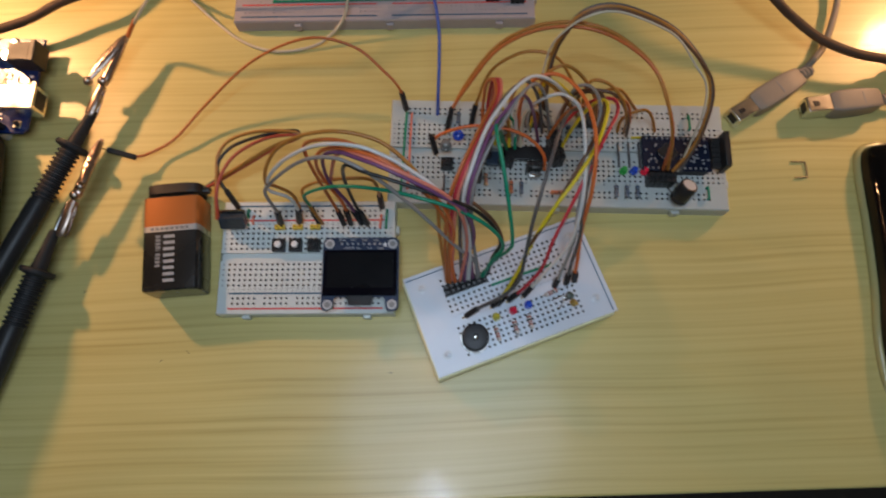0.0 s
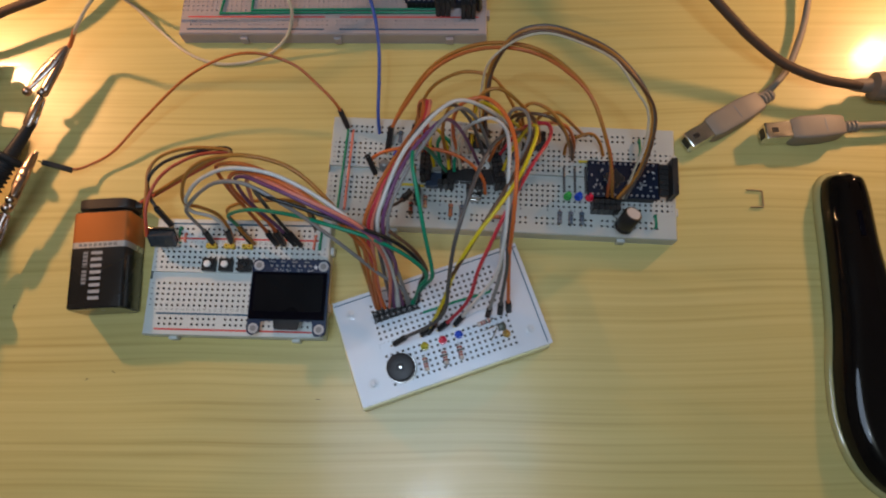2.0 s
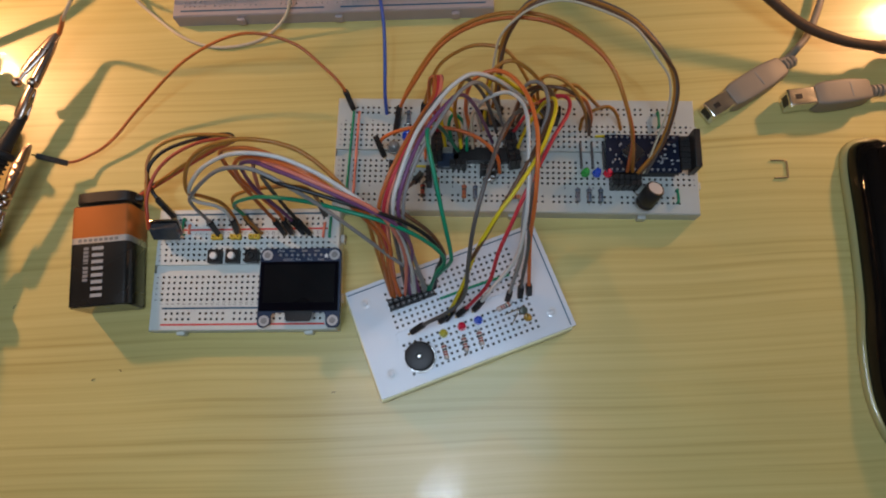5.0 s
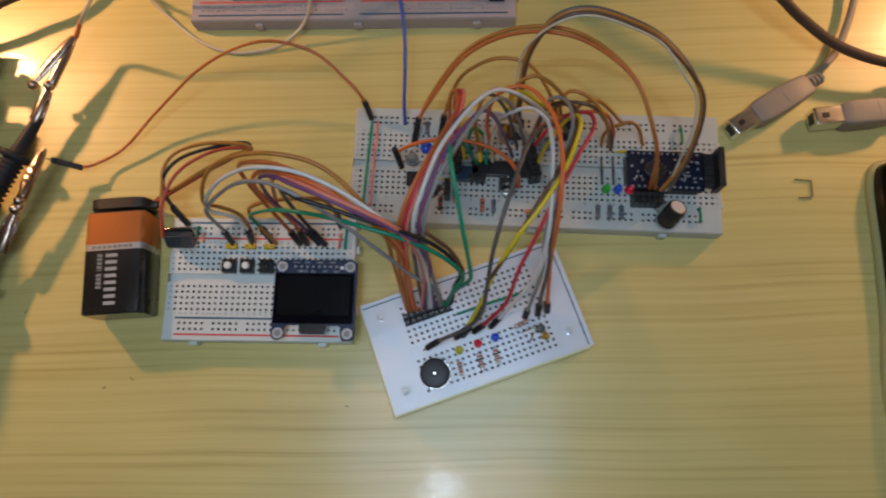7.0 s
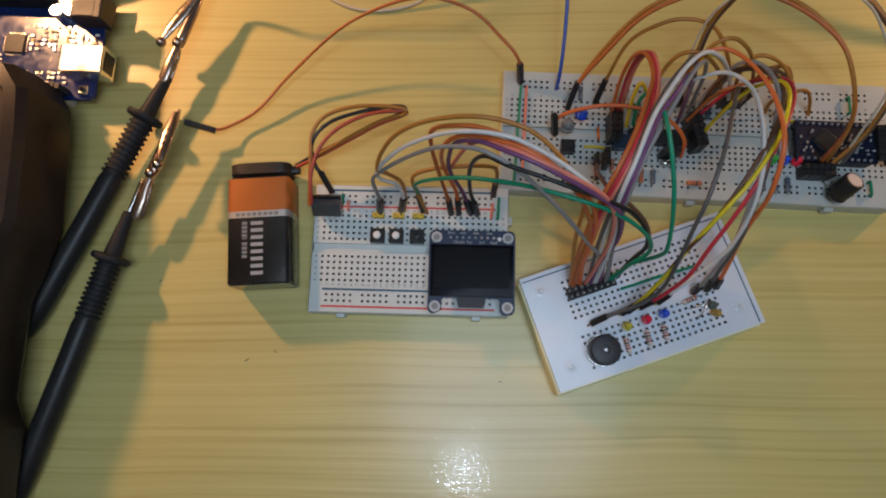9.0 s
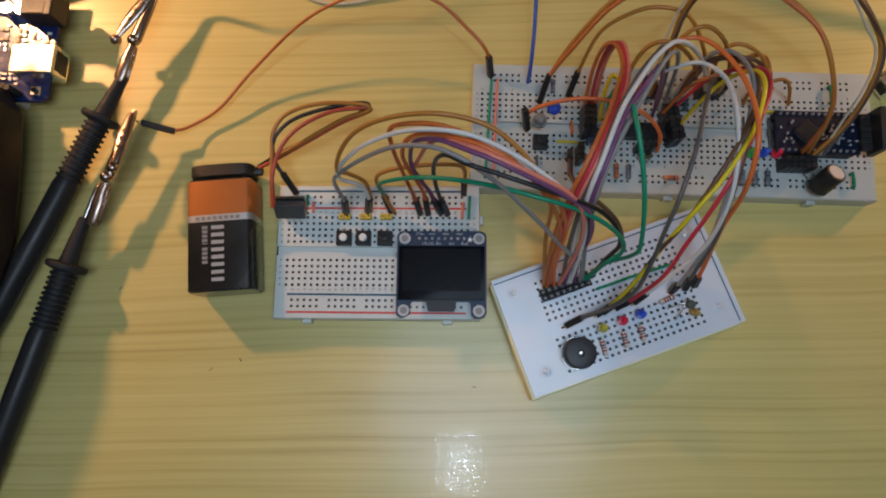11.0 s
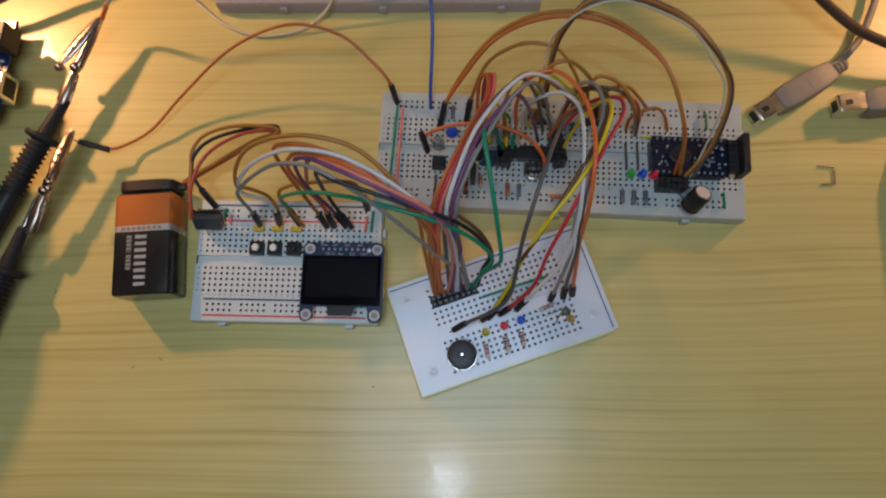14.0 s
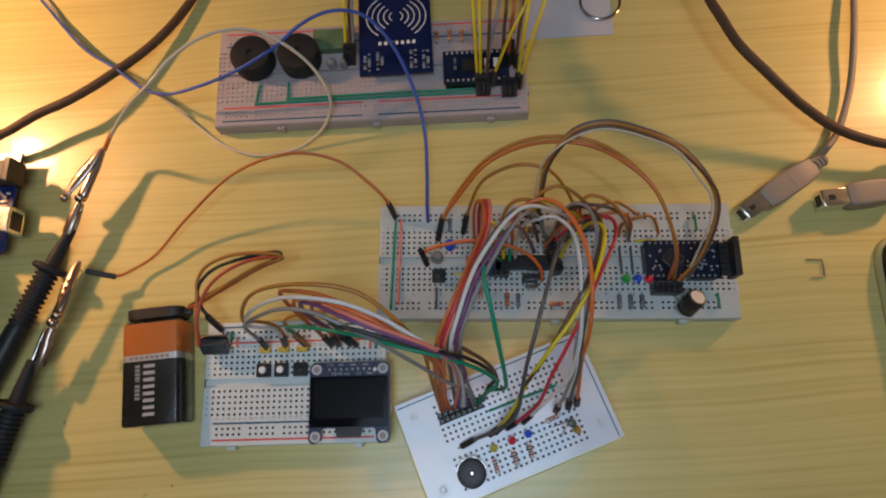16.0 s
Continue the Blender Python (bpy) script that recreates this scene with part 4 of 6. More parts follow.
def crocodile_clip(a, b, ball, rise, label):
    """Jaw tip at a, tail at b; ball: the rounded end of the short arm, sideways and along, in millimetres."""
    a, b = Vector(a), Vector(b)
    way = (b - a).normalized()
    right = way.cross(Vector((0, 0, 1))).normalized()
    m = Matrix.Translation(a) @ Matrix((right, way.cross(right), way)).transposed().to_4x4()
    L_ = (b - a).length * 1000
    root = thing("crocodile_clip", m, label, "clip")
    bx, bz = ball

    def bar(name, stations, label="rounded plated steel arm"):
        """stations: along, sideways, down, half width, half height."""
        bm = shape()
        rings = [[bm.verts.new(((x + rx * math.cos(a)) * MM, (y + ry * math.sin(a)) * MM, z * MM)) for a in [2 * math.pi * i / 14 for i in range(14)]] for z, x, y, rx, ry in stations]
        for p, q in zip(rings, rings[1:]):
            for i in range(14):
                bm.faces.new((p[i], p[(i + 1) % 14], q[(i + 1) % 14], q[i]))
        bm.faces.new(rings[0][::-1])
        bm.faces.new(rings[-1])
        part(name, bm, CLIPM, root, label, angle=60)
    bar("upper_jaw", [(0, 0.4, -0.6, 1.2, 0.7), (2, 0.4, -0.8, 2.4, 1.0), (L_ * 0.2, 0.2, -1.0, 2.5, 1.1), (L_ * 0.27, 0, -0.8, 1.9, 1.3), (L_ * 0.36, 0, -0.2, 1.8, 1.7)])
    bar("lower_jaw", [(0.5, 0.3, 3.2, 1.0, 0.6), (2, 0.3, 3.0, 2.0, 0.8), (L_ * 0.2, 0, 2.2, 2.1, 0.9), (L_ * 0.36, 0, 0.9, 1.7, 1.1)])
    bar("long_arm", [(L_ * 0.38, 0, 0, 1.8, 1.8), (L_ * 0.43, 0, -0.2, 2.5, 2.2), (L_ * 0.5, 0, -0.3, 2.6, 1.9), (L_ * 0.75, 0, 0, 2.3, 1.6), (L_ * 0.95, 0, 0, 1.5, 1.3), (L_, 0, 0, 0.9, 0.9)])
    top = L_ * 0.97
    bar("short_arm", [(top, 0, -1.2, 0.9, 0.6), (top * 0.94, bx * 0.12, -1.4 - rise * 0.12, 1.7, 0.9), (top * 0.55 + bz * 0.45, bx * 0.45, -1.5 - rise * 0.45, 2.9, 0.9), (top * 0.3 + bz * 0.7, bx * 0.72, -1.3 - rise * 0.72, 2.6, 0.9), (bz + 2.5, bx * 0.95, -0.8 - rise * 0.95, 1.5, 0.8), (bz, bx, -0.6 - rise, 1.1, 0.8)], "wide pressed steel lever")
    for k in range(3):
        f = 0.35 + 0.14 * k
        bm = shape()
        lathe(bm, [(0.9 * MM, -0.3 * MM), (0.9 * MM, 0.25 * MM), (0.6 * MM, 0.5 * MM)], pose(bx * f * MM, (-2.3 - rise * f) * MM, (top * (1 - f) + bz * f) * MM, 90), 12)
        part("lever_dimple", bm, CLIPM, root)
    for nm, x, y, z, r in (("thumb_ball", bx, -0.6 - rise, bz, 2.3), ("spring_rivet", -0.4, -0.6, L_ * 0.41, 2.6)):
        bm = shape()
        lathe(bm, [(r * math.sin(radians(20 * i + 4)) * MM, -r * math.cos(radians(20 * i + 4)) * MM) for i in range(9)] + [(r * 0.1 * MM, r * MM)], pose(x * MM, y * MM, z * MM, 90), 16)
        part(nm, bm, CLIPM, root, angle=60)
    for i in range(5):
        bm = shape()
        box(bm, -1.6 * MM, 0.2 * MM, (1 + 2 * i) * MM, 2.0 * MM, 1.0 * MM, (1.9 + 2 * i) * MM, 0.0002, seg=1)
        part("tooth", bm, CLIPM, root)
    return root


probe((-0.1705, 0.1965, 0.012), None, (-0.2260, 0.0720, 0.0065), 31.0, 27.0, "black test probe with a ribbed grip lying on the table")
probe((-0.1795, 0.1400, 0.013), None, (-0.2210, 0.0020, 0.0065), 37.0, 24.0, "black test probe with a ribbed grip lying on the table")
crocodile_clip((-0.1765, 0.1840, 0.0125), (-0.1610, 0.2285, 0.0150), (-7.4, 17.0), 0.6, "shiny crocodile clip gripping a probe needle")
crocodile_clip((-0.1815, 0.1215, 0.0130), (-0.1658, 0.1700, 0.0160), (4.5, 25.0), 6.0, "shiny crocodile clip gripping a probe needle")

# multimeter
mm_ = thing("multimeter", pose(0, 0, 0), "black multimeter with slanting sides and an amber display", "multimeter")


def meter_ring(z, grow, wide):
    base = [(-0.345, 0.1815), (-0.2400, 0.1800), (-0.2310, 0.1780), (-0.2240, 0.168), (-0.2220, 0.150), (-0.2205, 0.115), (-0.2245, 0.097), (-0.2285, 0.085), (-0.2290, 0.071), (-0.2290, 0.046), (-0.2240, 0.035), (-0.2240, -0.004), (-0.345, -0.004)]
    c = Vector((-0.29, 0.086))
    return [((x + (wide if x > -0.3 else 0) - c.x) * (1 - grow) + c.x, (y - c.y) * (1 - grow * 0.6) + c.y, z) for x, y in base]


bm = shape()
rings = [[bm.verts.new(p) for p in meter_ring(*a)] for a in ((0.0, 0.02, 0), (0.003, 0.0, 0), (0.008, 0.0, 0.001), (0.013, 0.0, 0.009), (0.016, 0.0, 0.0105), (0.030, 0.0, 0.0105), (0.040, 0.0, 0.008), (0.0435, 0.02, 0.007), (0.0445, 0.05, 0.005), (0.0427, 0.065, 0.005), (0.0427, 0.09, 0.005), (0.0440, 0.105, 0.005))]
for a, b in zip(rings, rings[1:]):
    for i in range(len(a)):
        bm.faces.new((a[i], a[(i + 1) % len(a)], b[(i + 1) % len(a)], b[i]))
bm.faces.new(rings[0][::-1])
bm.faces.new(rings[-1])
part("case", bm, METERP, mm_, "black rubbery case", angle=20)
bm = shape()
box(bm, -0.333, 0.108, 0.0439, -0.2310, 0.164, 0.0455, 0.0012)
bezel = part("bezel", bm, METERP, mm_, "raised black bezel")
bm = shape()
box(bm, -0.327, 0.113, 0.0455, -0.2350, 0.160, 0.0458, 0.0001, seg=1)
part("display", bm, AMBER, bezel, "dull amber display glass")
bm = shape()
lathe(bm, [(0.021, 0.0439), (0.021, 0.0490), (0.019, 0.0505), (0.003, 0.0505)], pose(-0.285, 0.066, 0), 36)
part("selector_knob", bm, METERP, mm_, "round selector knob")

# microcontroller kit board below the lamp
UNO = pose(-0.2765, 0.1780, 0.0085, 0, 0, -1.5)
uno = thing("controller_board", UNO, "blue controller board with metal socket and black power jack", "circuit board")
bm = shape()
prism(bm, [(x * MM, y * MM) for x, y in ((0, 0), (66.2, 0), (68.6, 2.4), (68.6, 53.3), (0, 53.3))], 0, 1.6 * MM, 0.0002)
part("circuit_board", bm, PCBU, uno)
for x, y in ((4, 2.6), (4, 50.6), (52.0, 2.6), (53.4, 50.6)):
    bm = shape()
    lathe(bm, [(2.4 * MM, -8.5 * MM), (2.4 * MM, 0)], pose(x * MM, y * MM, 0), 12)
    part("spacer", bm, INKW, uno, "short white spacer")
    bm = shape()
    lathe(bm, [(2.6 * MM, 1.6 * MM), (2.6 * MM, 2.6 * MM), (1.6 * MM, 3.2 * MM)], pose(x * MM, y * MM, 0), 16)
    part("screw", bm, STEEL, uno)
bm = shape()
box(bm, 57.5 * MM, 8.4 * MM, 1.6 * MM, 76.4 * MM, 21.2 * MM, 12.4 * MM, 0.0006)
socket = part("metal_socket", bm, SILVER, uno, "square plated data socket")
bm = shape()
box(bm, 76.35 * MM, 10.3 * MM, 3.4 * MM, 76.6 * MM, 19.2 * MM, 10.8 * MM)
part("socket_opening", bm, BLACKP, socket, smooth=False)
bm = shape()
box(bm, 58.0 * MM, 34.6 * MM, 1.6 * MM, 69.4 * MM, 45.0 * MM, 12.2 * MM, 0.0008)
jack = part("power_jack", bm, BLACKP, uno, "black barrel jack")
bm = shape()
box(bm, 69.2 * MM, 33.8 * MM, 1.6 * MM, 72.6 * MM, 46.0 * MM, 13.4 * MM, 0.0006)
part("jack_flange", bm, BLACKP, jack)
bm = shape()
box(bm, 62.0 * MM, 2.0 * MM, 1.6 * MM, 66.2 * MM, 6.2 * MM, 3.4 * MM, 0.0003)
reset = part("reset_button", bm, SILVER, uno, "silver reset button")
bm = shape()
lathe(bm, [(1.1 * MM, 3.4 * MM), (1.1 * MM, 4.4 * MM)], pose(64.1 * MM, 4.1 * MM, 0), 14)
part("button_cap", bm, BLACKP, reset)
for x0, n, y in ((10, 15, 45.0), (26, 14, 2.6)):
    for i in range(n):
        if x0 + 2.54 * i < 58:
            bm = shape()
            box(bm, (x0 + 2.54 * i - 1.22) * MM, (y - 1.25) * MM, 1.6 * MM, (x0 + 2.54 * i + 1.22) * MM, (y + 1.25) * MM, 10.1 * MM, 0.0002, seg=1)
            part("socket_cell", bm, BLACKP, uno)
bm = shape()
box(bm, 24 * MM, 21 * MM, 1.6 * MM, 33 * MM, 30 * MM, 3.0 * MM, 0.0002)
part("processor", bm, BLACKP, uno, "square black processor")
for x in (48.2, 54.8):
    bm = shape()
    lathe(bm, [(3.2 * MM, 1.6 * MM), (3.2 * MM, 7.0 * MM), (2.8 * MM, 7.4 * MM)], pose(x * MM, 40.3 * MM, 0), 20)
    part("capacitor_can", bm, SILVER, uno, "silver capacitor can")
rnd = random.Random(9)
for row, (x0, y0, nx, ny, px, py) in enumerate(((36, 23.5, 8, 6, 2.7, 2.2), (28, 7.5, 11, 3, 2.6, 2.3), (59, 23.0, 4, 5, 2.2, 2.1), (12, 8, 5, 6, 2.6, 2.4))):
    for i in range(nx):
        for k in range(ny):
            if rnd.random() < 0.28:
                continue
            x, y = x0 + px * i + rnd.uniform(-0.4, 0.4), y0 + py * k + rnd.uniform(-0.3, 0.3)
            w, d = (0.85, 0.45) if rnd.random() < 0.6 else (0.45, 0.8)
            bm = shape()
            box(bm, (x - w) * MM, (y - d) * MM, 1.6 * MM, (x + w) * MM, (y + d) * MM, 2.3 * MM)
            part("chip_part", bm, (SILVER, INKW, SOLDER, BLACKP, SILVER, REST)[rnd.randrange(6)], uno, smooth=False)
for k in range(4):
    for i in range(8):
        bm = shape()
        box(bm, (-3.4 + 0.97 * i - 0.22) * MM, 4.45 * MM, 1.6 * MM, (-3.4 + 0.97 * i + 0.22) * MM, 5.6 * MM, 2.0 * MM, m=pose(28.5 * MM, 25.5 * MM, 0, 0, 0, 90 * k))
        part("processor_pin", bm, SILVER, uno, smooth=False)
for i in range(14):
    bm = shape()
    box(bm, (14 + 2.54 * i) * MM, 47.0 * MM, 1.6 * MM, (15.5 + 2.54 * i) * MM, 47.7 * MM, 1.66 * MM)
    part("print_bar", bm, INKW, uno, smooth=False)

# ---- grey plugs on the table ----


def data_plug(tip, back, label):
    """A square data plug: bare metal end, moulded grip, ribbed strain relief."""
    m = along(tip, back)
    length = (Vector(back) - Vector(tip)).length * 1000
    root = thing("data_plug", m, label, "plug", "grey plugs on the table")
    bm = shape()
    box(bm, -4.2 * MM, -4.0 * MM, 0, 4.2 * MM, 4.0 * MM, 14 * MM, 0.0006)
    shell = part("metal_shell", bm, SILVER, root, "bare metal end")
    bm = shape()
    box(bm, -2.6 * MM, -2.4 * MM, -0.05 * MM, 2.6 * MM, 2.4 * MM, 0.4 * MM)
    part("contact_block", bm, BLACKP, shell, smooth=False)
    bm = shape()
    box(bm, -1.2 * MM, 3.9 * MM, 3.0 * MM, 1.2 * MM, 4.15 * MM, 6.0 * MM)
    part("latch_window", bm, BLACKP, shell, smooth=False)
    bm = shape()
    e = length - 9
    rings = []
    for z, w, d in ((12.5, 4.6, 4.3), (14.5, 5.5, 5.0), (17.5, 5.9, 5.3), (e - 10, 5.9, 5.3), (e - 1, 4.9, 4.7), (e, 4.2, 4.2)):
        rings.append([bm.verts.new((w * MM * math.copysign(abs(math.cos(a)) ** 0.2, math.cos(a)), d * MM * math.copysign(abs(math.sin(a)) ** 0.2, math.sin(a)), z * MM)) for a in [2 * math.pi * (i + 0.5) / 20 for i in range(20)]])
    for a, b in zip(rings, rings[1:]):
        for i in range(20):
            bm.faces.new((a[i], a[(i + 1) % 20], b[(i + 1) % 20], b[i]))
    bm.faces.new(rings[0][::-1])
    bm.faces.new(rings[-1])
    part("grip", bm, GREYPL, root, "moulded grey-beige grip", angle=40)
    bm = shape()
    box(bm, -3.4 * MM, 5.15 * MM, 28 * MM, 3.4 * MM, 5.4 * MM, 28.5 * MM)
    part("moulded_mark", bm, INKG, root, smooth=False)
    for i in range(4):
        bm = shape()
        lathe(bm, [(2.3 * MM, 0), (2.9 * MM, 0.3 * MM), (2.9 * MM, 1.3 * MM), (2.3 * MM, 1.7 * MM)], pose(0, 0, (e + 0.2 + 2.1 * i) * MM), 14)
        part("strain_relief_ring", bm, GREYPL, root)
    bm = shape()
    lathe(bm, [(1.9 * MM, (e - 1) * MM), (1.9 * MM, length * MM)], n=12)
    part("strain_relief", bm, GREYPL, root)
    return root


data_plug((0.1475, 0.1840, 0.0056), (0.1915, 0.2110, 0.0056), "grey-beige square data plug lying on the table")
data_plug((0.1845, 0.1895, 0.0056), (0.2310, 0.1945, 0.0056), "grey-beige square data plug lying on the table")
bp_ = thing("power_plug", along((0.236, 0.2135, 0.0105), (0.278, 0.2120, 0.0105)), "black moulded plug, lamplight painted into its colour, on a dark cable", "plug")
bm = shape()
lathe(bm, [(2.4 * MM, -9 * MM), (3.2 * MM, -6 * MM), (3.6 * MM, 0), (6.6 * MM, 1.5 * MM), (7.0 * MM, 4 * MM), (7.0 * MM, 26 * MM), (6.4 * MM, 30 * MM)], n=20)
# Black moulding lightened to brown-grey: strong lamplight put into the base colour.
part("grip", bm, material("lamplit_black_moulding", (0.20, 0.145, 0.105), 0.5, vary=0.1), bp_, angle=40)
bm = shape()
lathe(bm, [(4.0 * MM, 30 * MM), (4.0 * MM, 42 * MM)], n=16)
part("metal_end", bm, SILVER, bp_)

# ---- far board: reader, round buzzers, small controller, headers ----
for x in (19.6, 43.6):
    bz = thing("round_buzzer", on(TB, x, 34.4), "large round black buzzer standing in the far board", "buzzer", "buzzers on the far board")
    bm = shape()
    lathe(bm, [(9.0 * MM, 0.2 * MM), (10.6 * MM, 1.0 * MM), (10.6 * MM, 9.6 * MM), (9.9 * MM, 10.8 * MM), (8.8 * MM, 11.0 * MM), (2.0 * MM, 11.0 * MM), (1.6 * MM, 10.0 * MM), (0.3 * MM, 10.0 * MM)], n=36)
    part("case", bm, BLACKM, bz, angle=32)
    bm = shape()
    rod(bm, (-3, 0, -1.5), (-3, 0, 0.4), 0.4)
    part("lead", bm, SILVER, bz)
rd = thing("card_reader", on(TB, 74.6, 21.2, 8.5, 1.0) @ pose(0, 0, 0, 0, 0, 0), "dark blue card reader board with white printed waves", "circuit board")
bm = shape()
box(bm, 0, 0, 4.0 * MM, 37.4 * MM, 58.0 * MM, 5.6 * MM, 0.0003)
part("circuit_board", bm, PCBR, rd)
for k in range(5):
    for s in (0, 1):
        bm = shape()
        r_ = (3.0 + 2.6 * k) * MM
        pts = [(19.5 * MM + r_ * math.cos(radians(a)) * 1.15, 33.0 * MM + r_ * math.sin(radians(a)), 5.62 * MM) for a in ([-52 + 13 * i for i in range(9)] if s else [128 + 13 * i for i in range(9)])]
        tube(bm, pts, 0.28 * MM, 5, 2)
        part("print_wave", bm, INKW, rd, "white printed wave arc")
for i in range(7):
    bm = shape()
    box(bm, (10.0 + 2.9 * i) * MM, 16.6 * MM, 5.58 * MM, (11.6 + 2.9 * i) * MM, 18.6 * MM, 5.66 * MM)
    part("print_bar", bm, INKW, rd, smooth=False)
for x0 in (3.0, 9.5, 26.5, 32.8):
    for i in range(8):
        for k in range(2):
            if (i + k + int(x0)) % 7 == 3:
                continue
            bm = shape()
            x, y = x0 + 2.2 * k, 1.8 + 1.35 * i + (0.4 if x0 in (3.0, 32.8) else 1.0)
            box(bm, (x - 0.75) * MM, (y - 0.36) * MM, 5.6 * MM, (x + 0.75) * MM, (y + 0.36) * MM, 6.3 * MM, 0.0001, seg=1)
            part("chip_part", bm, (CAPTOP, INKG, SOLDER, CAPTOP, BLACKP)[(i * 3 + k) % 5], rd)
for i in range(8):
    bm = shape()
    box(bm, (9.0 + 2.54 * i) * MM, 54.2 * MM, 0.1 * MM, (11.4 + 2.54 * i) * MM, 56.6 * MM, 4.0 * MM)
    part("pin_block", bm, BLACKP, rd, smooth=False)
nb = thing("small_controller_board", on(TB, 117.0, 14.6), "small dark blue controller board on pins", "circuit board")
bm = shape()
box(bm, 0, 0, 4.2 * MM, 33.0 * MM, 17.8 * MM, 5.8 * MM, 0.0002)
part("circuit_board", bm, PCBT, nb)
for y in (1.2, 16.6):
    for i in range(12):
        bm = shape()
        lathe(bm, [(0.8 * MM, 5.8 * MM), (0.75 * MM, 6.0 * MM), (0.3 * MM, 6.8 * MM)], pose((2.2 + 2.54 * i) * MM, y * MM, 0), 8)
        part("solder_joint", bm, SOLDER, nb)
        bm = shape()
        box(bm, (0.98 + 2.54 * i) * MM, (y - 1.2) * MM, 0.1 * MM, (3.42 + 2.54 * i) * MM, (y + 1.2) * MM, 4.2 * MM)
        part("pin_block", bm, BLACKP, nb, smooth=False)
for x, y, w, d, mt in ((13, 9, 3.5, 3.5, BLACKP), (22, 10, 1.2, 2.4, INKW), (26.5, 10, 1.2, 2.4, INKW), (20, 5.5, 1.0, 0.6, SILVER), (24, 5.2, 1.0, 0.6, SILVER), (6, 8, 0.7, 1.2, SILVER), (6, 12, 0.7, 1.2, SILVER)):
    bm = shape()
    box(bm, (x - w) * MM, (y - d) * MM, 5.8 * MM, (x + w) * MM, (y + d) * MM, 6.9 * MM, 0.0001, seg=1)
    part("chip_part", bm, mt, nb)
led(on(TB, 60.0, 31.0), "clear", None, 8.5, 15, 1.4)
led(on(TB, 66.0, 29.0), "clear", None, 7.0, -10)
flat_jumper((20.6, 11.0), (137.0, 11.6), TB, "green", "long green jumper link on the far board")
flat_jumper((37.0, 13.0), (137.0, 13.6), TB, "green", "long green jumper link on the far board")
flat_jumper((20.6, 11.6), (22.4, 22.0), TB, "green", "short green jumper link on the far board")
flat_jumper((37.0, 13.4), (37.2, 22.0), TB, "green", "short green jumper link on the far board")
cv = thing("component_cover", on(TB, 50.0, 38.0), "dull green component block behind the buzzers", "component")
bm = shape()
box(bm, 0, 0, 0.1 * MM, 21 * MM, 12 * MM, 5 * MM, 0.0006)
part("block", bm, material("dull_green_board", (0.10, 0.16, 0.08), 0.5, vary=0.3, scale=600), cv)

for x, y, c, r_ in ((136.6, 12.0, 3, 2), (149.6, 10.4, 3, 2), (150.6, 30.0, 2, 3), (69.6, 33.0, 2, 2)):
    header(on(TB, x, y), c, r_, 12.0, "block of black plug housings standing in the far board", False, None, "plug_block")
for x, y in ((114.0, 44.0), (120.5, 44.5), (127.0, 44.0), (133.5, 44.5)):
    resistor(on(TB, x, y, 8.5, 90), 7.6, REST, "tan striped resistor in the far board")

# ---- paper and ring ----
pp = thing("paper_sheet", pose(0.0515, 0.2875, 0.0002, 0, 0, 1.0), "small white sheet of paper on the table", "paper")
bm = shape()
box(bm, 0, 0, 0, 0.047, 0.075, 0.0004)
part("sheet", bm, PAPER, pp, smooth=False)
rg = thing("key_ring", pose(0.0925, 0.3075, 0.0014), "steel split key ring on the paper", "ring")
bm = shape()
tube(bm, [(0.0105 * math.cos(radians(20 * i)), 0.0105 * math.sin(radians(20 * i)), 0.0003 * (i / 18)) for i in range(37)], 0.0008, 8, 2)
part("coil", bm, STEEL, rg, angle=80)

# ---- crumbs ----
for x, y, a in ((-0.0240, 0.0580, 0), (-0.1320, 0.0640, 35), (-0.1730, 0.0970, 70), (0.2490, 0.1650, 105), (-0.1200, 0.0680, 140)):
    cr = thing("crumb", pose(x, y, 0.0001, 0, 0, a), "tiny dark crumb lying on the table", "crumb", "crumbs on the table")
    bm = shape()
    tube(bm, [(-0.0009, 0, 0.0001), (0, 0.0002, 0.0002), (0.0008, -0.0001, 0.0001)], 0.00014, 6, 3)
    part("speck", bm, BROWNC, cr, angle=80)

# ---- wires ----
WIRE["cable"], WIRE["usb"] = BROWNC, GREYPL


def plug_on(root, end, towards, long=13.5):
    """A black crimp housing over a wire's end."""
    a, b = Vector(end), Vector(towards)
    way = (b - a).normalized()
    q = way.to_track_quat("Z", "Y").to_matrix().to_4x4()
    bm = shape()
    box(bm, -1.22 * MM, -1.22 * MM, 0, 1.22 * MM, 1.22 * MM, long * MM, 0.0003, Matrix.Translation(a) @ q, seg=1)
    housing = part("plug_housing", bm, BLACKP, root, "black plug housing")
    bm = shape()
    box(bm, -0.32 * MM, -0.32 * MM, -2.0 * MM, 0.32 * MM, 0.32 * MM, 0, 0, Matrix.Translation(a) @ q)
    part("pin", bm, BRASS, housing, smooth=False)


def wire(name, colour, radius, plugs, label, points):
    """A flexible wire through the points, in millimetres."""
    pts = [Vector(p) * MM for p in points]
    root = thing(name, Matrix(), label, "cable" if radius > 1.5 else "wire", "wires between the boards" if name == "jumper_wire" else "")
    bm = shape()
    tube(bm, pts, radius * MM, 8, 7)
    part("insulation", bm, WIRE[colour], root, angle=80)
    if "s" in plugs:
        plug_on(root, pts[0], glide(pts, 7)[5])
    if "S" in plugs:
        plug_on(root, pts[0], glide(pts, 7)[4], 7.5)
    if "e" in plugs:
        plug_on(root, pts[-1], glide(pts, 7)[-6])


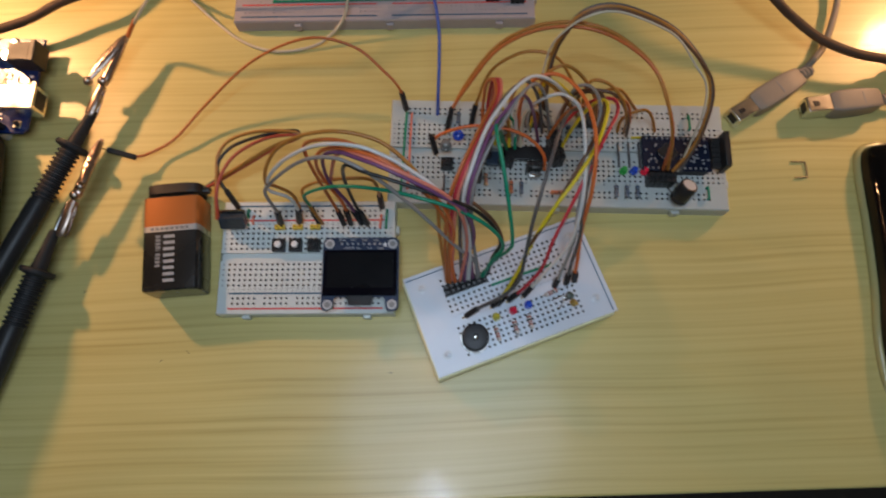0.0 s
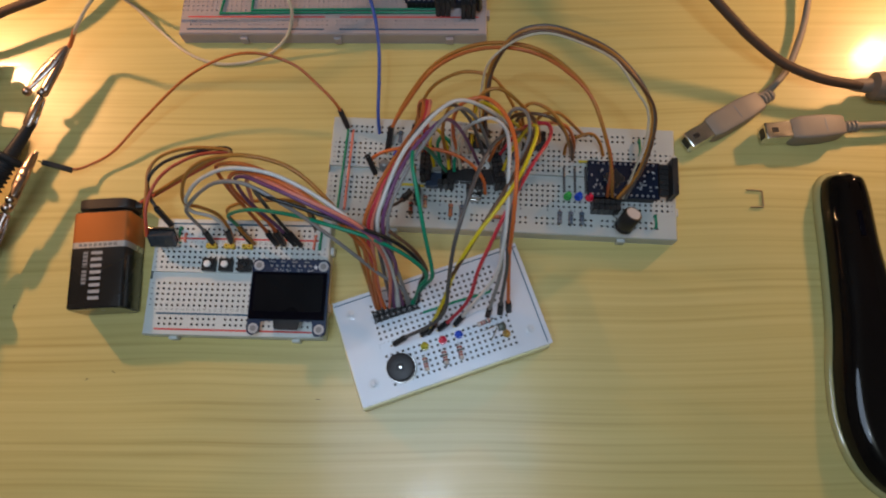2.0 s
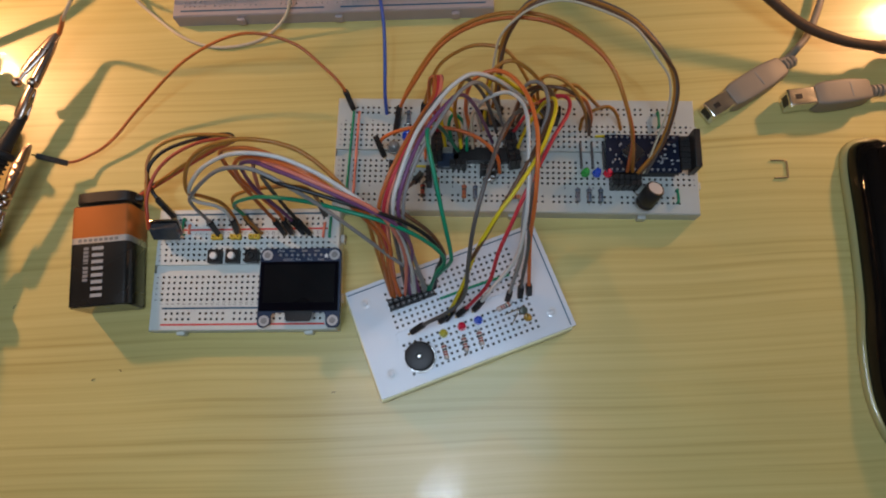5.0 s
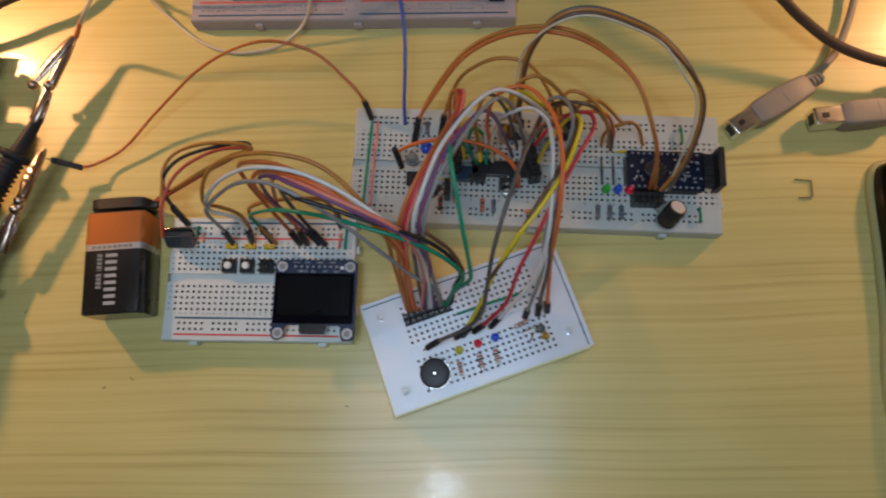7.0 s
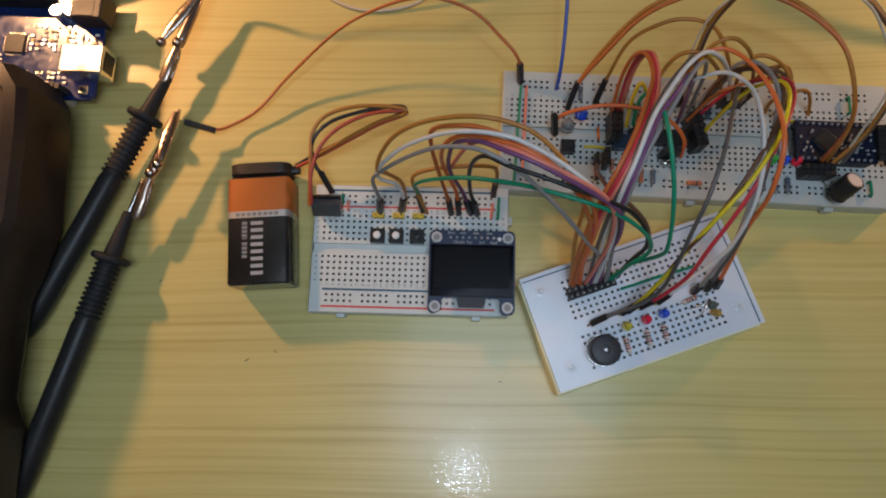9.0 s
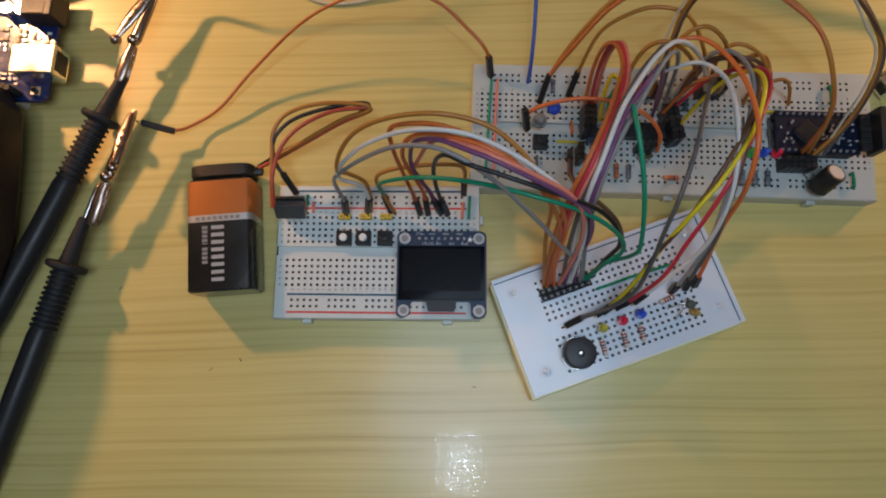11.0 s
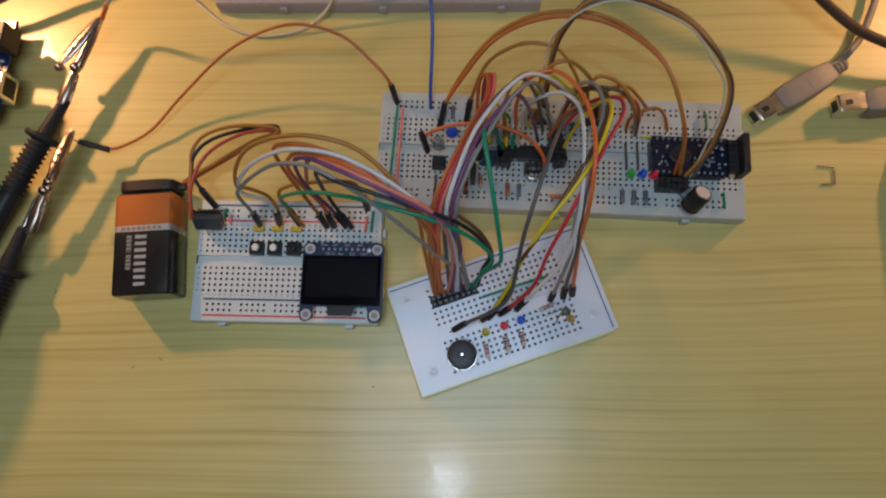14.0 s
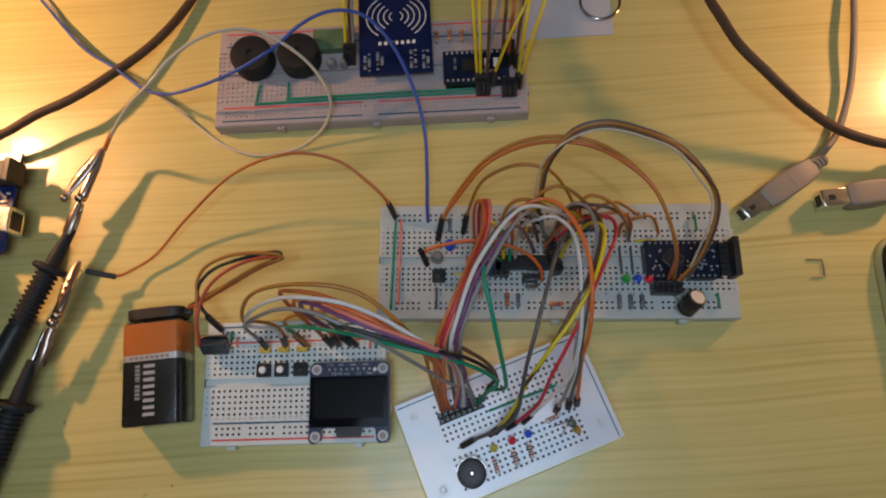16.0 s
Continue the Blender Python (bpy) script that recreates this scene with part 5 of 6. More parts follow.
wire("jumper_wire", "grey", 0.78, "s", "grey jumper wire arching between two boards", [(-76.5, 127.5, 12.0), (-75.1, 129.2, 26.0), (-75.6, 131.7, 43.0), (-71.5, 132.5, 52.0), (-61.1, 133.3, 66.0), (-50.4, 132.8, 78.0), (-39.7, 130.5, 85.0), (-31.8, 127.5, 86.0), (-24.0, 123.7, 83.0), (-15.9, 120.1, 74.0), (-5.1, 114.2, 60.0), (6.7, 107.8, 42.0), (14.7, 104.4, 30.0), (16.5, 99.6, 17.0)])
wire("jumper_wire", "white", 0.78, "s", "white jumper wire arching between two boards", [(-67.6, 128.0, 12.0), (-65.5, 130.3, 26.0), (-67.3, 132.4, 36.0), (-72.8, 132.1, 45.0), (-72.0, 133.2, 54.0), (-62.6, 135.9, 68.0), (-50.2, 136.4, 80.0), (-39.5, 134.6, 88.0), (-28.5, 132.5, 90.0), (-19.4, 129.6, 88.0), (-10.0, 125.1, 85.0), (-0.2, 119.3, 80.0), (6.9, 115.7, 72.0), (11.4, 110.9, 55.0), (12.7, 105.2, 35.0), (12.7, 99.0, 17.0)])
wire("jumper_wire", "ochre", 0.78, "", "ochre brown jumper wire arching between two boards", [(-66.3, 128.0, 12.0), (-65.1, 131.5, 24.0), (-65.8, 133.8, 36.0), (-70.1, 133.8, 46.0), (-72.6, 132.9, 53.0), (-70.2, 136.2, 62.0), (-63.9, 139.4, 72.0), (-53.3, 140.1, 82.0), (-39.5, 139.1, 89.0), (-27.2, 137.6, 88.0), (-17.8, 133.7, 86.0), (-8.1, 125.9, 80.0), (-1.4, 118.5, 68.0), (-0.2, 111.0, 45.0), (2.6, 97.8, 17.0)])
wire("jumper_wire", "ochre", 0.78, "e", "ochre brown jumper wire arching between two boards", [(-56.5, 127.2, 12.0), (-58.7, 129.8, 24.0), (-61.4, 134.5, 36.0), (-56.4, 136.2, 42.0), (-44.1, 136.6, 47.0), (-31.8, 137.5, 45.0), (-28.6, 138.0, 36.0), (-28.6, 137.2, 18.0), (-28.7, 136.2, 9.5)])
wire("jumper_wire", "green", 0.78, "s", "green jumper wire arching between two boards", [(-58.3, 128.1, 12.0), (-59.6, 131.3, 28.0), (-59.3, 131.9, 40.0), (-48.5, 129.6, 55.0), (-36.6, 126.7, 65.0), (-20.9, 122.4, 72.0), (-7.8, 118.2, 75.0), (5.6, 114.9, 72.0), (16.8, 111.7, 64.0), (24.0, 108.5, 54.0), (26.0, 106.3, 44.0), (22.3, 103.8, 34.0), (19.1, 100.3, 17.0)])
wire("jumper_wire", "rust", 0.78, "s", "red-brown jumper wire arching between two boards", [(-46.5, 127.6, 10.5), (-47.5, 129.9, 24.0), (-50.9, 134.6, 50.0), (-52.5, 137.4, 64.0), (-52.2, 139.5, 75.0), (-46.6, 138.2, 83.0), (-36.4, 135.9, 88.0), (-25.5, 131.7, 88.0), (-14.6, 125.9, 85.0), (-4.5, 119.4, 74.0), (3.3, 112.7, 55.0), (3.6, 105.1, 35.0), (3.9, 97.4, 17.0)])
wire("jumper_wire", "orange", 0.78, "s", "orange jumper wire arching between two boards", [(-43.2, 127.6, 10.5), (-44.2, 131.5, 30.0), (-48.4, 134.6, 50.0), (-49.2, 135.2, 64.0), (-46.8, 136.0, 75.0), (-40.2, 135.6, 82.0), (-28.7, 131.7, 87.0), (-18.6, 127.2, 87.0), (-8.2, 122.0, 82.0), (0.9, 117.1, 70.0), (5.5, 111.5, 52.0), (4.5, 105.1, 35.0), (6.4, 97.8, 17.0)])
wire("jumper_wire", "purple", 0.78, "s", "purple jumper wire arching between two boards", [(-38.1, 127.7, 10.5), (-41.3, 130.9, 30.0), (-46.5, 134.2, 50.0), (-46.3, 135.2, 66.0), (-43.7, 135.1, 77.0), (-36.6, 132.5, 85.0), (-29.3, 128.8, 88.0), (-20.8, 125.1, 89.0), (-10.1, 120.9, 86.0), (0.6, 117.2, 80.0), (10.0, 114.2, 70.0), (13.9, 110.1, 50.0), (11.1, 104.5, 33.0), (10.6, 98.5, 17.0)])
wire("jumper_wire", "black", 0.78, "s", "black jumper wire arching between two boards", [(-35.4, 127.4, 10.5), (-38.8, 131.2, 35.0), (-39.0, 132.4, 60.0), (-35.1, 129.6, 80.0), (-27.9, 125.0, 85.0), (-20.9, 123.1, 84.0), (-8.3, 119.4, 82.0), (3.2, 116.6, 78.0), (13.3, 114.9, 70.0), (21.5, 111.8, 58.0), (25.0, 108.4, 45.0), (22.5, 105.2, 33.0), (21.2, 101.2, 17.0)])
wire("jumper_wire", "salmon", 0.78, "", "salmon jumper wire arching between two boards", [(-46.8, 135.3, 48.0), (-39.0, 134.4, 78.0), (-29.4, 130.4, 87.0), (-19.3, 125.6, 89.0), (-8.5, 121.5, 86.0), (3.1, 117.2, 79.0), (8.9, 112.9, 66.0), (11.1, 107.5, 44.0), (8.5, 98.3, 17.0)])
wire("battery_lead", "brick", 0.82, "", "red battery lead looping back to the regulator", [(-114.0, 146.5, 11.0), (-106.3, 149.3, 14.0), (-91.5, 155.1, 20.0), (-77.1, 160.8, 26.0), (-67.6, 163.4, 29.0), (-65.2, 164.6, 30.0), (-67.7, 164.8, 31.0), (-80.6, 163.6, 30.0), (-93.2, 158.1, 28.0), (-100.6, 150.6, 26.0), (-104.0, 140.5, 24.0), (-104.3, 132.6, 21.0), (-104.5, 128.0, 18.0)])
wire("battery_lead", "black", 0.82, "e", "black battery lead looping back to the rail", [(-114.8, 147.8, 9.0), (-104.6, 152.4, 13.0), (-87.5, 158.7, 19.0), (-73.2, 163.5, 25.0), (-65.9, 165.9, 30.0), (-70.4, 166.8, 31.0), (-84.9, 164.3, 30.0), (-97.2, 160.3, 28.0), (-103.8, 153.2, 26.0), (-103.8, 145.7, 22.0), (-99.9, 139.7, 18.0), (-98.1, 136.3, 9.5)])
wire("battery_lead", "ochre", 0.82, "", "red-brown battery lead looping back to the regulator", [(-104.8, 150.0, 16.0), (-90.9, 155.7, 22.0), (-75.9, 162.0, 27.0), (-66.1, 163.7, 30.5), (-68.0, 165.7, 32.0), (-84.7, 166.5, 31.0), (-97.9, 163.3, 29.0), (-103.7, 156.9, 27.0), (-104.5, 148.7, 25.0), (-104.6, 138.6, 23.0), (-105.6, 128.3, 17.0)])
wire("jumper_wire", "rust", 0.78, "", "red-brown jumper wire arching between two boards", [(2.6, 97.8, 17.0), (2.0, 109.1, 45.0), (3.5, 118.2, 69.0), (7.2, 126.3, 79.0), (12.9, 138.7, 80.0), (18.1, 151.4, 75.0), (22.9, 164.5, 67.0), (23.1, 176.2, 59.0), (20.8, 179.3, 52.0), (19.8, 178.4, 40.0), (19.8, 174.1, 26.0), (20.4, 170.3, 18.0)])
wire("jumper_wire", "red", 0.78, "", "red jumper wire arching between two boards", [(3.9, 98.2, 17.0), (3.9, 109.1, 45.0), (5.2, 118.2, 69.0), (8.8, 126.3, 79.0), (14.5, 138.7, 80.0), (19.8, 151.4, 75.0), (24.0, 164.5, 67.0), (24.6, 176.2, 59.0), (22.8, 179.3, 52.0), (21.9, 178.4, 40.0), (22.0, 174.1, 26.0), (22.6, 170.3, 18.0)])
wire("jumper_wire", "salmon", 0.78, "", "salmon jumper wire arching between two boards", [(4.9, 98.7, 17.0), (5.4, 109.2, 45.0), (6.5, 118.2, 69.0), (10.1, 126.3, 79.0), (15.8, 138.7, 80.0), (21.1, 151.4, 75.0), (24.8, 164.5, 67.0), (25.8, 176.2, 59.0), (24.3, 179.3, 52.0), (23.5, 178.4, 40.0), (23.7, 174.1, 26.0), (24.3, 170.3, 18.0)])
wire("jumper_wire", "white", 0.78, "", "white jumper wire arching between two boards", [(11.7, 99.0, 17.0), (9.8, 110.7, 47.0), (9.1, 118.9, 73.0), (12.2, 128.2, 81.0), (17.7, 142.5, 83.0), (24.2, 153.3, 82.0), (30.7, 162.1, 80.0), (38.0, 168.3, 76.0), (47.3, 170.8, 66.0), (58.3, 173.8, 45.0), (68.3, 177.0, 20.0)])
wire("jumper_wire", "purple", 0.78, "", "purple jumper wire arching between two boards", [(14.4, 99.6, 17.0), (11.7, 110.7, 47.0), (10.9, 119.2, 72.0), (13.9, 128.5, 80.0), (19.2, 141.7, 81.0), (26.3, 152.5, 80.0), (33.1, 161.8, 73.0), (39.3, 164.7, 55.0), (47.0, 166.2, 18.0)])
wire("jumper_wire", "grey", 0.78, "", "grey jumper wire arching between two boards", [(17.4, 100.3, 17.0), (13.5, 110.7, 47.0), (12.6, 120.9, 72.0), (17.5, 134.0, 79.0), (25.3, 148.2, 80.0), (33.2, 161.2, 77.0), (39.8, 167.9, 70.0), (46.3, 171.3, 50.0), (52.3, 172.7, 18.0)])
wire("jumper_wire", "darkgrey", 0.78, "", "dark grey jumper wire arching between two boards", [(9.4, 98.3, 17.0), (8.2, 110.1, 45.0), (8.2, 118.6, 71.0), (11.4, 128.2, 80.0), (17.0, 142.4, 81.0), (23.5, 154.1, 81.0), (30.1, 162.8, 78.0), (36.0, 169.4, 70.0), (43.1, 171.3, 50.0), (49.0, 170.9, 18.0)])
wire("jumper_wire", "brown", 0.78, "e", "brown jumper wire arching between two boards", [(19.5, 100.7, 17.0), (24.1, 106.9, 35.0), (25.9, 109.3, 45.0), (21.5, 114.0, 58.0), (12.9, 118.5, 68.0), (8.2, 122.6, 66.0), (7.9, 133.0, 50.0), (11.3, 142.5, 30.0), (14.7, 153.7, 12.5)])
wire("jumper_wire", "green", 0.78, "", "green jumper wire arching between two boards", [(18.0, 100.3, 17.0), (23.4, 104.5, 30.0), (28.0, 104.3, 50.0), (28.8, 106.5, 58.0), (26.2, 117.3, 73.0), (23.6, 129.9, 81.0), (21.6, 140.9, 83.0), (22.1, 149.6, 75.0), (25.4, 158.9, 50.0), (31.6, 162.6, 18.0)])
wire("jumper_wire", "darkgrey", 0.80, "S", "dark grey jumper wire arching between two boards", [(11.1, 82.3, 15.0), (17.2, 85.4, 20.0), (27.2, 89.4, 27.0), (33.4, 94.6, 35.0), (35.0, 102.9, 50.0), (36.4, 111.6, 61.0), (38.7, 120.2, 69.0), (43.4, 135.0, 72.0), (49.2, 151.4, 67.0), (56.1, 163.7, 55.0), (65.9, 174.5, 35.0), (72.5, 176.1, 18.0)])
wire("jumper_wire", "yellow", 0.78, "S", "yellow jumper wire arching between two boards", [(23.3, 86.8, 15.0), (27.8, 90.7, 24.0), (33.3, 98.7, 40.0), (37.9, 107.5, 55.0), (45.0, 117.3, 67.0), (52.4, 126.6, 71.0), (61.2, 140.3, 72.0), (66.6, 153.8, 70.0), (68.2, 161.7, 66.0), (67.1, 165.9, 60.0), (64.9, 169.2, 45.0), (60.0, 165.7, 30.0), (56.7, 160.5, 12.5)])
wire("jumper_wire", "brown", 0.78, "S", "brown jumper wire arching between two boards", [(25.8, 87.7, 15.0), (31.5, 93.9, 28.0), (35.9, 104.4, 50.0), (42.2, 113.2, 62.0), (50.7, 126.4, 69.0), (60.1, 142.5, 71.0), (66.2, 157.1, 67.0), (68.2, 168.2, 60.0), (64.5, 175.2, 52.0), (59.3, 178.1, 40.0), (55.7, 174.2, 18.0)])
wire("jumper_wire", "red", 0.78, "S", "red jumper wire arching between two boards", [(30.7, 89.4, 15.0), (36.0, 92.8, 24.0), (43.2, 99.5, 35.0), (46.6, 108.5, 50.0), (51.2, 117.3, 60.0), (56.6, 127.9, 67.0), (66.0, 146.0, 67.0), (73.8, 160.4, 60.0), (74.4, 168.8, 55.0), (68.9, 171.7, 50.0), (63.3, 174.5, 35.0), (55.5, 169.9, 18.0)])
wire("jumper_wire", "white", 0.78, "S", "white jumper wire arching between two boards", [(37.7, 91.6, 15.0), (44.9, 98.4, 29.0), (53.7, 107.6, 45.0), (56.0, 117.4, 60.0), (56.7, 127.6, 68.0), (56.9, 138.9, 71.0), (57.3, 152.4, 69.0), (56.0, 162.2, 65.0), (51.0, 169.0, 60.0), (44.7, 170.3, 54.0), (40.6, 171.2, 45.0), (40.5, 172.3, 30.0), (42.5, 172.7, 18.0)])
wire("jumper_wire", "grey", 0.78, "S", "grey jumper wire arching between two boards", [(51.9, 96.0, 15.0), (52.8, 99.2, 26.0), (55.7, 109.2, 45.0), (55.3, 118.8, 60.0), (57.9, 131.1, 68.0), (61.0, 144.7, 70.0), (65.4, 159.4, 66.0), (64.8, 172.8, 58.0), (59.7, 177.5, 50.0), (56.8, 176.9, 30.0), (53.3, 170.4, 18.0)])
wire("jumper_wire", "orange", 0.80, "S", "orange jumper wire arching between two boards", [(61.0, 98.2, 15.0), (59.9, 104.4, 30.0), (58.7, 114.2, 50.0), (58.7, 122.0, 69.0), (59.1, 134.2, 79.0), (59.3, 146.6, 78.0), (57.5, 159.2, 74.0), (52.8, 169.4, 70.0), (46.8, 173.8, 68.0), (39.8, 172.8, 66.0), (35.9, 170.7, 59.0), (35.3, 168.9, 42.0), (39.0, 167.3, 18.0)])
wire("jumper_wire", "darkgrey", 0.78, "S", "dark grey jumper wire arching between two boards", [(57.2, 97.1, 15.0), (57.3, 102.6, 28.0), (58.2, 111.3, 46.0), (57.7, 122.2, 62.0), (60.0, 134.7, 68.0), (64.7, 151.0, 68.0), (68.8, 163.3, 62.0), (66.7, 174.0, 52.0), (63.1, 179.6, 38.0), (58.0, 175.6, 18.0)])
wire("jumper_wire", "orange", 0.82, "s", "orange jumper wire arching between two boards", [(-2.5, 163.8, 10.5), (-3.5, 166.0, 18.0), (-1.5, 167.6, 22.0), (6.0, 168.2, 28.0), (17.4, 169.1, 30.0), (30.9, 167.4, 30.0), (42.0, 163.6, 27.0), (48.6, 157.7, 22.0), (50.2, 153.9, 12.5)])
wire("jumper_wire", "ochre", 0.78, "", "ochre brown jumper wire arching between two boards", [(70.2, 178.0, 18.0), (65.0, 179.6, 40.0), (67.2, 180.9, 50.0), (74.7, 178.6, 50.0), (81.3, 174.4, 44.0), (86.6, 172.4, 30.0), (90.4, 173.9, 12.5)])
wire("jumper_wire", "brown", 0.78, "", "brown jumper wire arching between two boards", [(55.7, 173.7, 18.0), (58.9, 177.6, 40.0), (67.0, 178.4, 46.0), (78.1, 175.5, 46.0), (87.4, 172.5, 30.0), (91.2, 171.5, 12.5)])
wire("jumper_wire", "rust", 0.78, "", "red-brown jumper wire arching between two boards", [(51.5, 168.1, 18.0), (56.6, 171.8, 35.0), (66.3, 173.8, 42.0), (76.9, 174.7, 45.0), (84.3, 175.1, 40.0), (89.8, 174.8, 25.0), (91.4, 174.3, 12.5)])
wire("jumper_wire", "ochre", 0.78, "", "ochre brown jumper wire arching between two boards", [(46.5, 175.5, 18.0), (43.9, 176.7, 50.0), (47.0, 179.7, 60.0), (53.7, 181.0, 62.0), (62.1, 178.9, 55.0), (71.7, 178.9, 35.0), (75.2, 178.0, 18.0)])
wire("jumper_wire", "ochre", 0.78, "", "ochre brown jumper wire arching between two boards", [(94.7, 181.3, 20.0), (83.8, 179.4, 40.0), (78.8, 179.4, 45.0), (72.3, 177.7, 45.0), (71.2, 176.7, 35.0), (73.8, 176.8, 18.0)])
wire("jumper_wire", "yellow", 0.78, "", "yellow jumper wire arching between two boards", [(42.9, 172.7, 18.0), (44.2, 176.2, 50.0), (47.1, 176.8, 58.0), (54.8, 176.7, 50.0), (64.9, 179.1, 30.0), (69.5, 178.0, 18.0)])
wire("jumper_wire", "green", 0.78, "", "green jumper wire arching between two boards", [(29.1, 166.1, 18.0), (27.9, 170.0, 30.0), (30.4, 172.2, 35.0), (34.8, 169.8, 28.0), (35.5, 162.6, 18.0)])
wire("jumper_wire", "yellow", 0.78, "", "yellow jumper wire arching between two boards", [(26.0, 164.9, 18.0), (24.8, 170.4, 34.0), (26.6, 174.1, 40.0), (31.5, 172.3, 30.0), (32.9, 163.8, 18.0)])
wire("jumper_wire", "white", 0.78, "", "white jumper wire arching between two boards", [(35.6, 165.0, 18.0), (34.7, 170.4, 34.0), (36.2, 173.3, 45.0), (42.7, 174.1, 40.0), (51.4, 175.6, 18.0)])
wire("jumper_wire", "beige", 0.78, "", "beige jumper wire arching between two boards", [(38.2, 163.8, 18.0), (37.3, 168.2, 34.0), (40.0, 171.4, 42.0), (48.8, 172.7, 34.0), (55.6, 172.0, 18.0)])
wire("jumper_wire", "ochre", 0.78, "", "ochre brown jumper wire arching between two boards", [(33.0, 166.1, 18.0), (30.5, 171.0, 42.0), (34.1, 176.3, 56.0), (41.3, 176.5, 60.0), (51.9, 175.4, 50.0), (65.9, 180.3, 18.0)])
wire("jumper_wire", "ochre", 0.82, "s", "ochre brown jumper wire arching between two boards", [(2.9, 175.5, 10.5), (5.8, 182.6, 20.7), (13.1, 190.8, 33.0), (25.2, 199.6, 47.0), (39.5, 203.2, 56.0), (54.7, 202.7, 61.0), (69.6, 198.3, 63.0), (81.9, 187.6, 65.0), (90.6, 175.8, 64.0), (97.2, 162.4, 56.0), (101.9, 155.7, 43.0), (107.9, 151.6, 18.0)])
wire("jumper_wire", "rust", 0.82, "", "red-brown jumper wire arching between two boards", [(2.9, 175.5, 10.5), (5.8, 182.6, 20.7), (13.1, 188.5, 33.0), (25.1, 197.4, 47.0), (39.4, 201.0, 56.0), (54.6, 200.5, 61.0), (69.4, 196.2, 63.0), (81.8, 186.4, 65.0), (90.6, 175.8, 64.0), (97.2, 162.4, 56.0), (101.9, 155.7, 43.0), (105.7, 151.7, 18.0)])
wire("jumper_wire", "ochre", 0.78, "s", "ochre brown jumper wire arching between two boards", [(15.0, 178.7, 10.5), (17.4, 184.3, 24.0), (23.3, 193.5, 36.0), (32.8, 196.1, 45.0), (41.9, 196.1, 49.0), (52.3, 193.5, 48.0), (60.0, 187.1, 40.0), (65.1, 180.9, 30.0), (68.8, 177.9, 18.0)])
wire("jumper_wire", "ochre", 0.75, "", "ochre brown jumper wire arching between two boards", [(110.2, 150.9, 17.4), (116.9, 159.1, 28.6), (119.0, 169.3, 42.5), (117.8, 177.7, 50.9), (112.2, 186.3, 56.5), (100.9, 195.1, 63.9), (87.4, 199.3, 69.5), (72.2, 202.3, 72.3), (60.2, 201.1, 69.5), (52.3, 196.1, 61.1), (49.3, 192.1, 49.0), (48.4, 184.6, 33.2), (46.4, 178.5, 17.4)])
wire("jumper_wire", "brown", 0.75, "", "brown jumper wire arching between two boards", [(111.4, 150.8, 17.4), (118.1, 159.1, 28.6), (120.1, 169.3, 42.5), (118.9, 177.7, 50.9), (113.1, 184.9, 56.5), (100.8, 193.7, 63.9), (87.2, 197.9, 69.5), (72.1, 201.0, 72.3), (60.1, 199.7, 69.5), (53.3, 195.4, 61.1), (50.4, 192.1, 49.0), (49.6, 184.6, 33.2), (48.0, 178.5, 17.4)])
wire("jumper_wire", "beige", 0.50, "", "beige jumper wire arching between two boards", [(112.6, 150.8, 17.4), (115.0, 159.2, 28.6), (117.2, 169.4, 42.5), (116.0, 177.8, 50.9), (110.1, 183.8, 56.5), (100.7, 192.6, 63.9), (87.1, 196.8, 69.5), (72.0, 199.8, 72.3), (60.1, 198.6, 69.5), (50.4, 194.9, 61.1), (47.4, 192.2, 49.0), (46.5, 184.7, 33.2), (49.5, 178.4, 17.4)])
wire("jumper_wire", "darkgrey", 0.75, "", "dark grey jumper wire arching between two boards", [(113.8, 150.7, 17.4), (117.4, 159.1, 28.6), (119.4, 169.3, 42.5), (118.3, 177.7, 50.9), (112.7, 187.2, 56.5), (101.0, 196.0, 63.9), (87.4, 200.2, 69.5), (72.3, 203.2, 72.3), (60.3, 202.0, 69.5), (52.8, 196.6, 61.1), (49.7, 192.1, 49.0), (48.9, 184.6, 33.2), (51.1, 178.3, 17.4)])
wire("jumper_wire", "ochre", 0.78, "", "short ochre jumper wire looping on the full-size board", [(87.8, 175.4, 9.5), (88.3, 178.4, 15.0), (91.2, 178.6, 22.0), (97.8, 179.6, 24.0), (102.8, 178.6, 18.0), (106.4, 175.2, 9.5)])
wire("jumper_wire", "rust", 0.70, "se", "long red-brown jumper wire from a crocodile clip to the board", [(-164.5, 165.8, 12.7), (-152.5, 164.2, 8.0), (-145.0, 168.3, 5.0), (-134.0, 175.5, 5.8), (-118.8, 190.5, 11.0), (-92.8, 207.0, 24.0), (-62.9, 209.9, 39.1), (-41.1, 207.4, 35.9), (-27.1, 198.1, 29.5), (-19.7, 191.2, 24.7), (-17.5, 188.0, 9.5)])
wire("jumper_wire", "blue", 0.82, "", "long blue wire running across the table to the board", [(-1.7, 185.1, 9.5), (-1.3, 190.5, 20.0), (-0.6, 204.0, 28.0), (-0.8, 218.8, 35.0), (-3.8, 234.1, 40.0), (-11.7, 253.7, 45.0), (-21.5, 268.8, 46.0), (-31.6, 276.4, 46.0), (-44.7, 277.9, 45.0), (-58.3, 273.5, 42.0), (-72.4, 263.9, 38.0), (-93.7, 257.4, 30.0), (-115.2, 253.5, 24.0), (-131.1, 253.3, 20.0), (-145.0, 259.6, 16.0), (-162.9, 274.4, 12.0), (-184.7, 290.6, 8.0), (-212.0, 321.3, 4.0), (-234.8, 347.8, 3.0)])
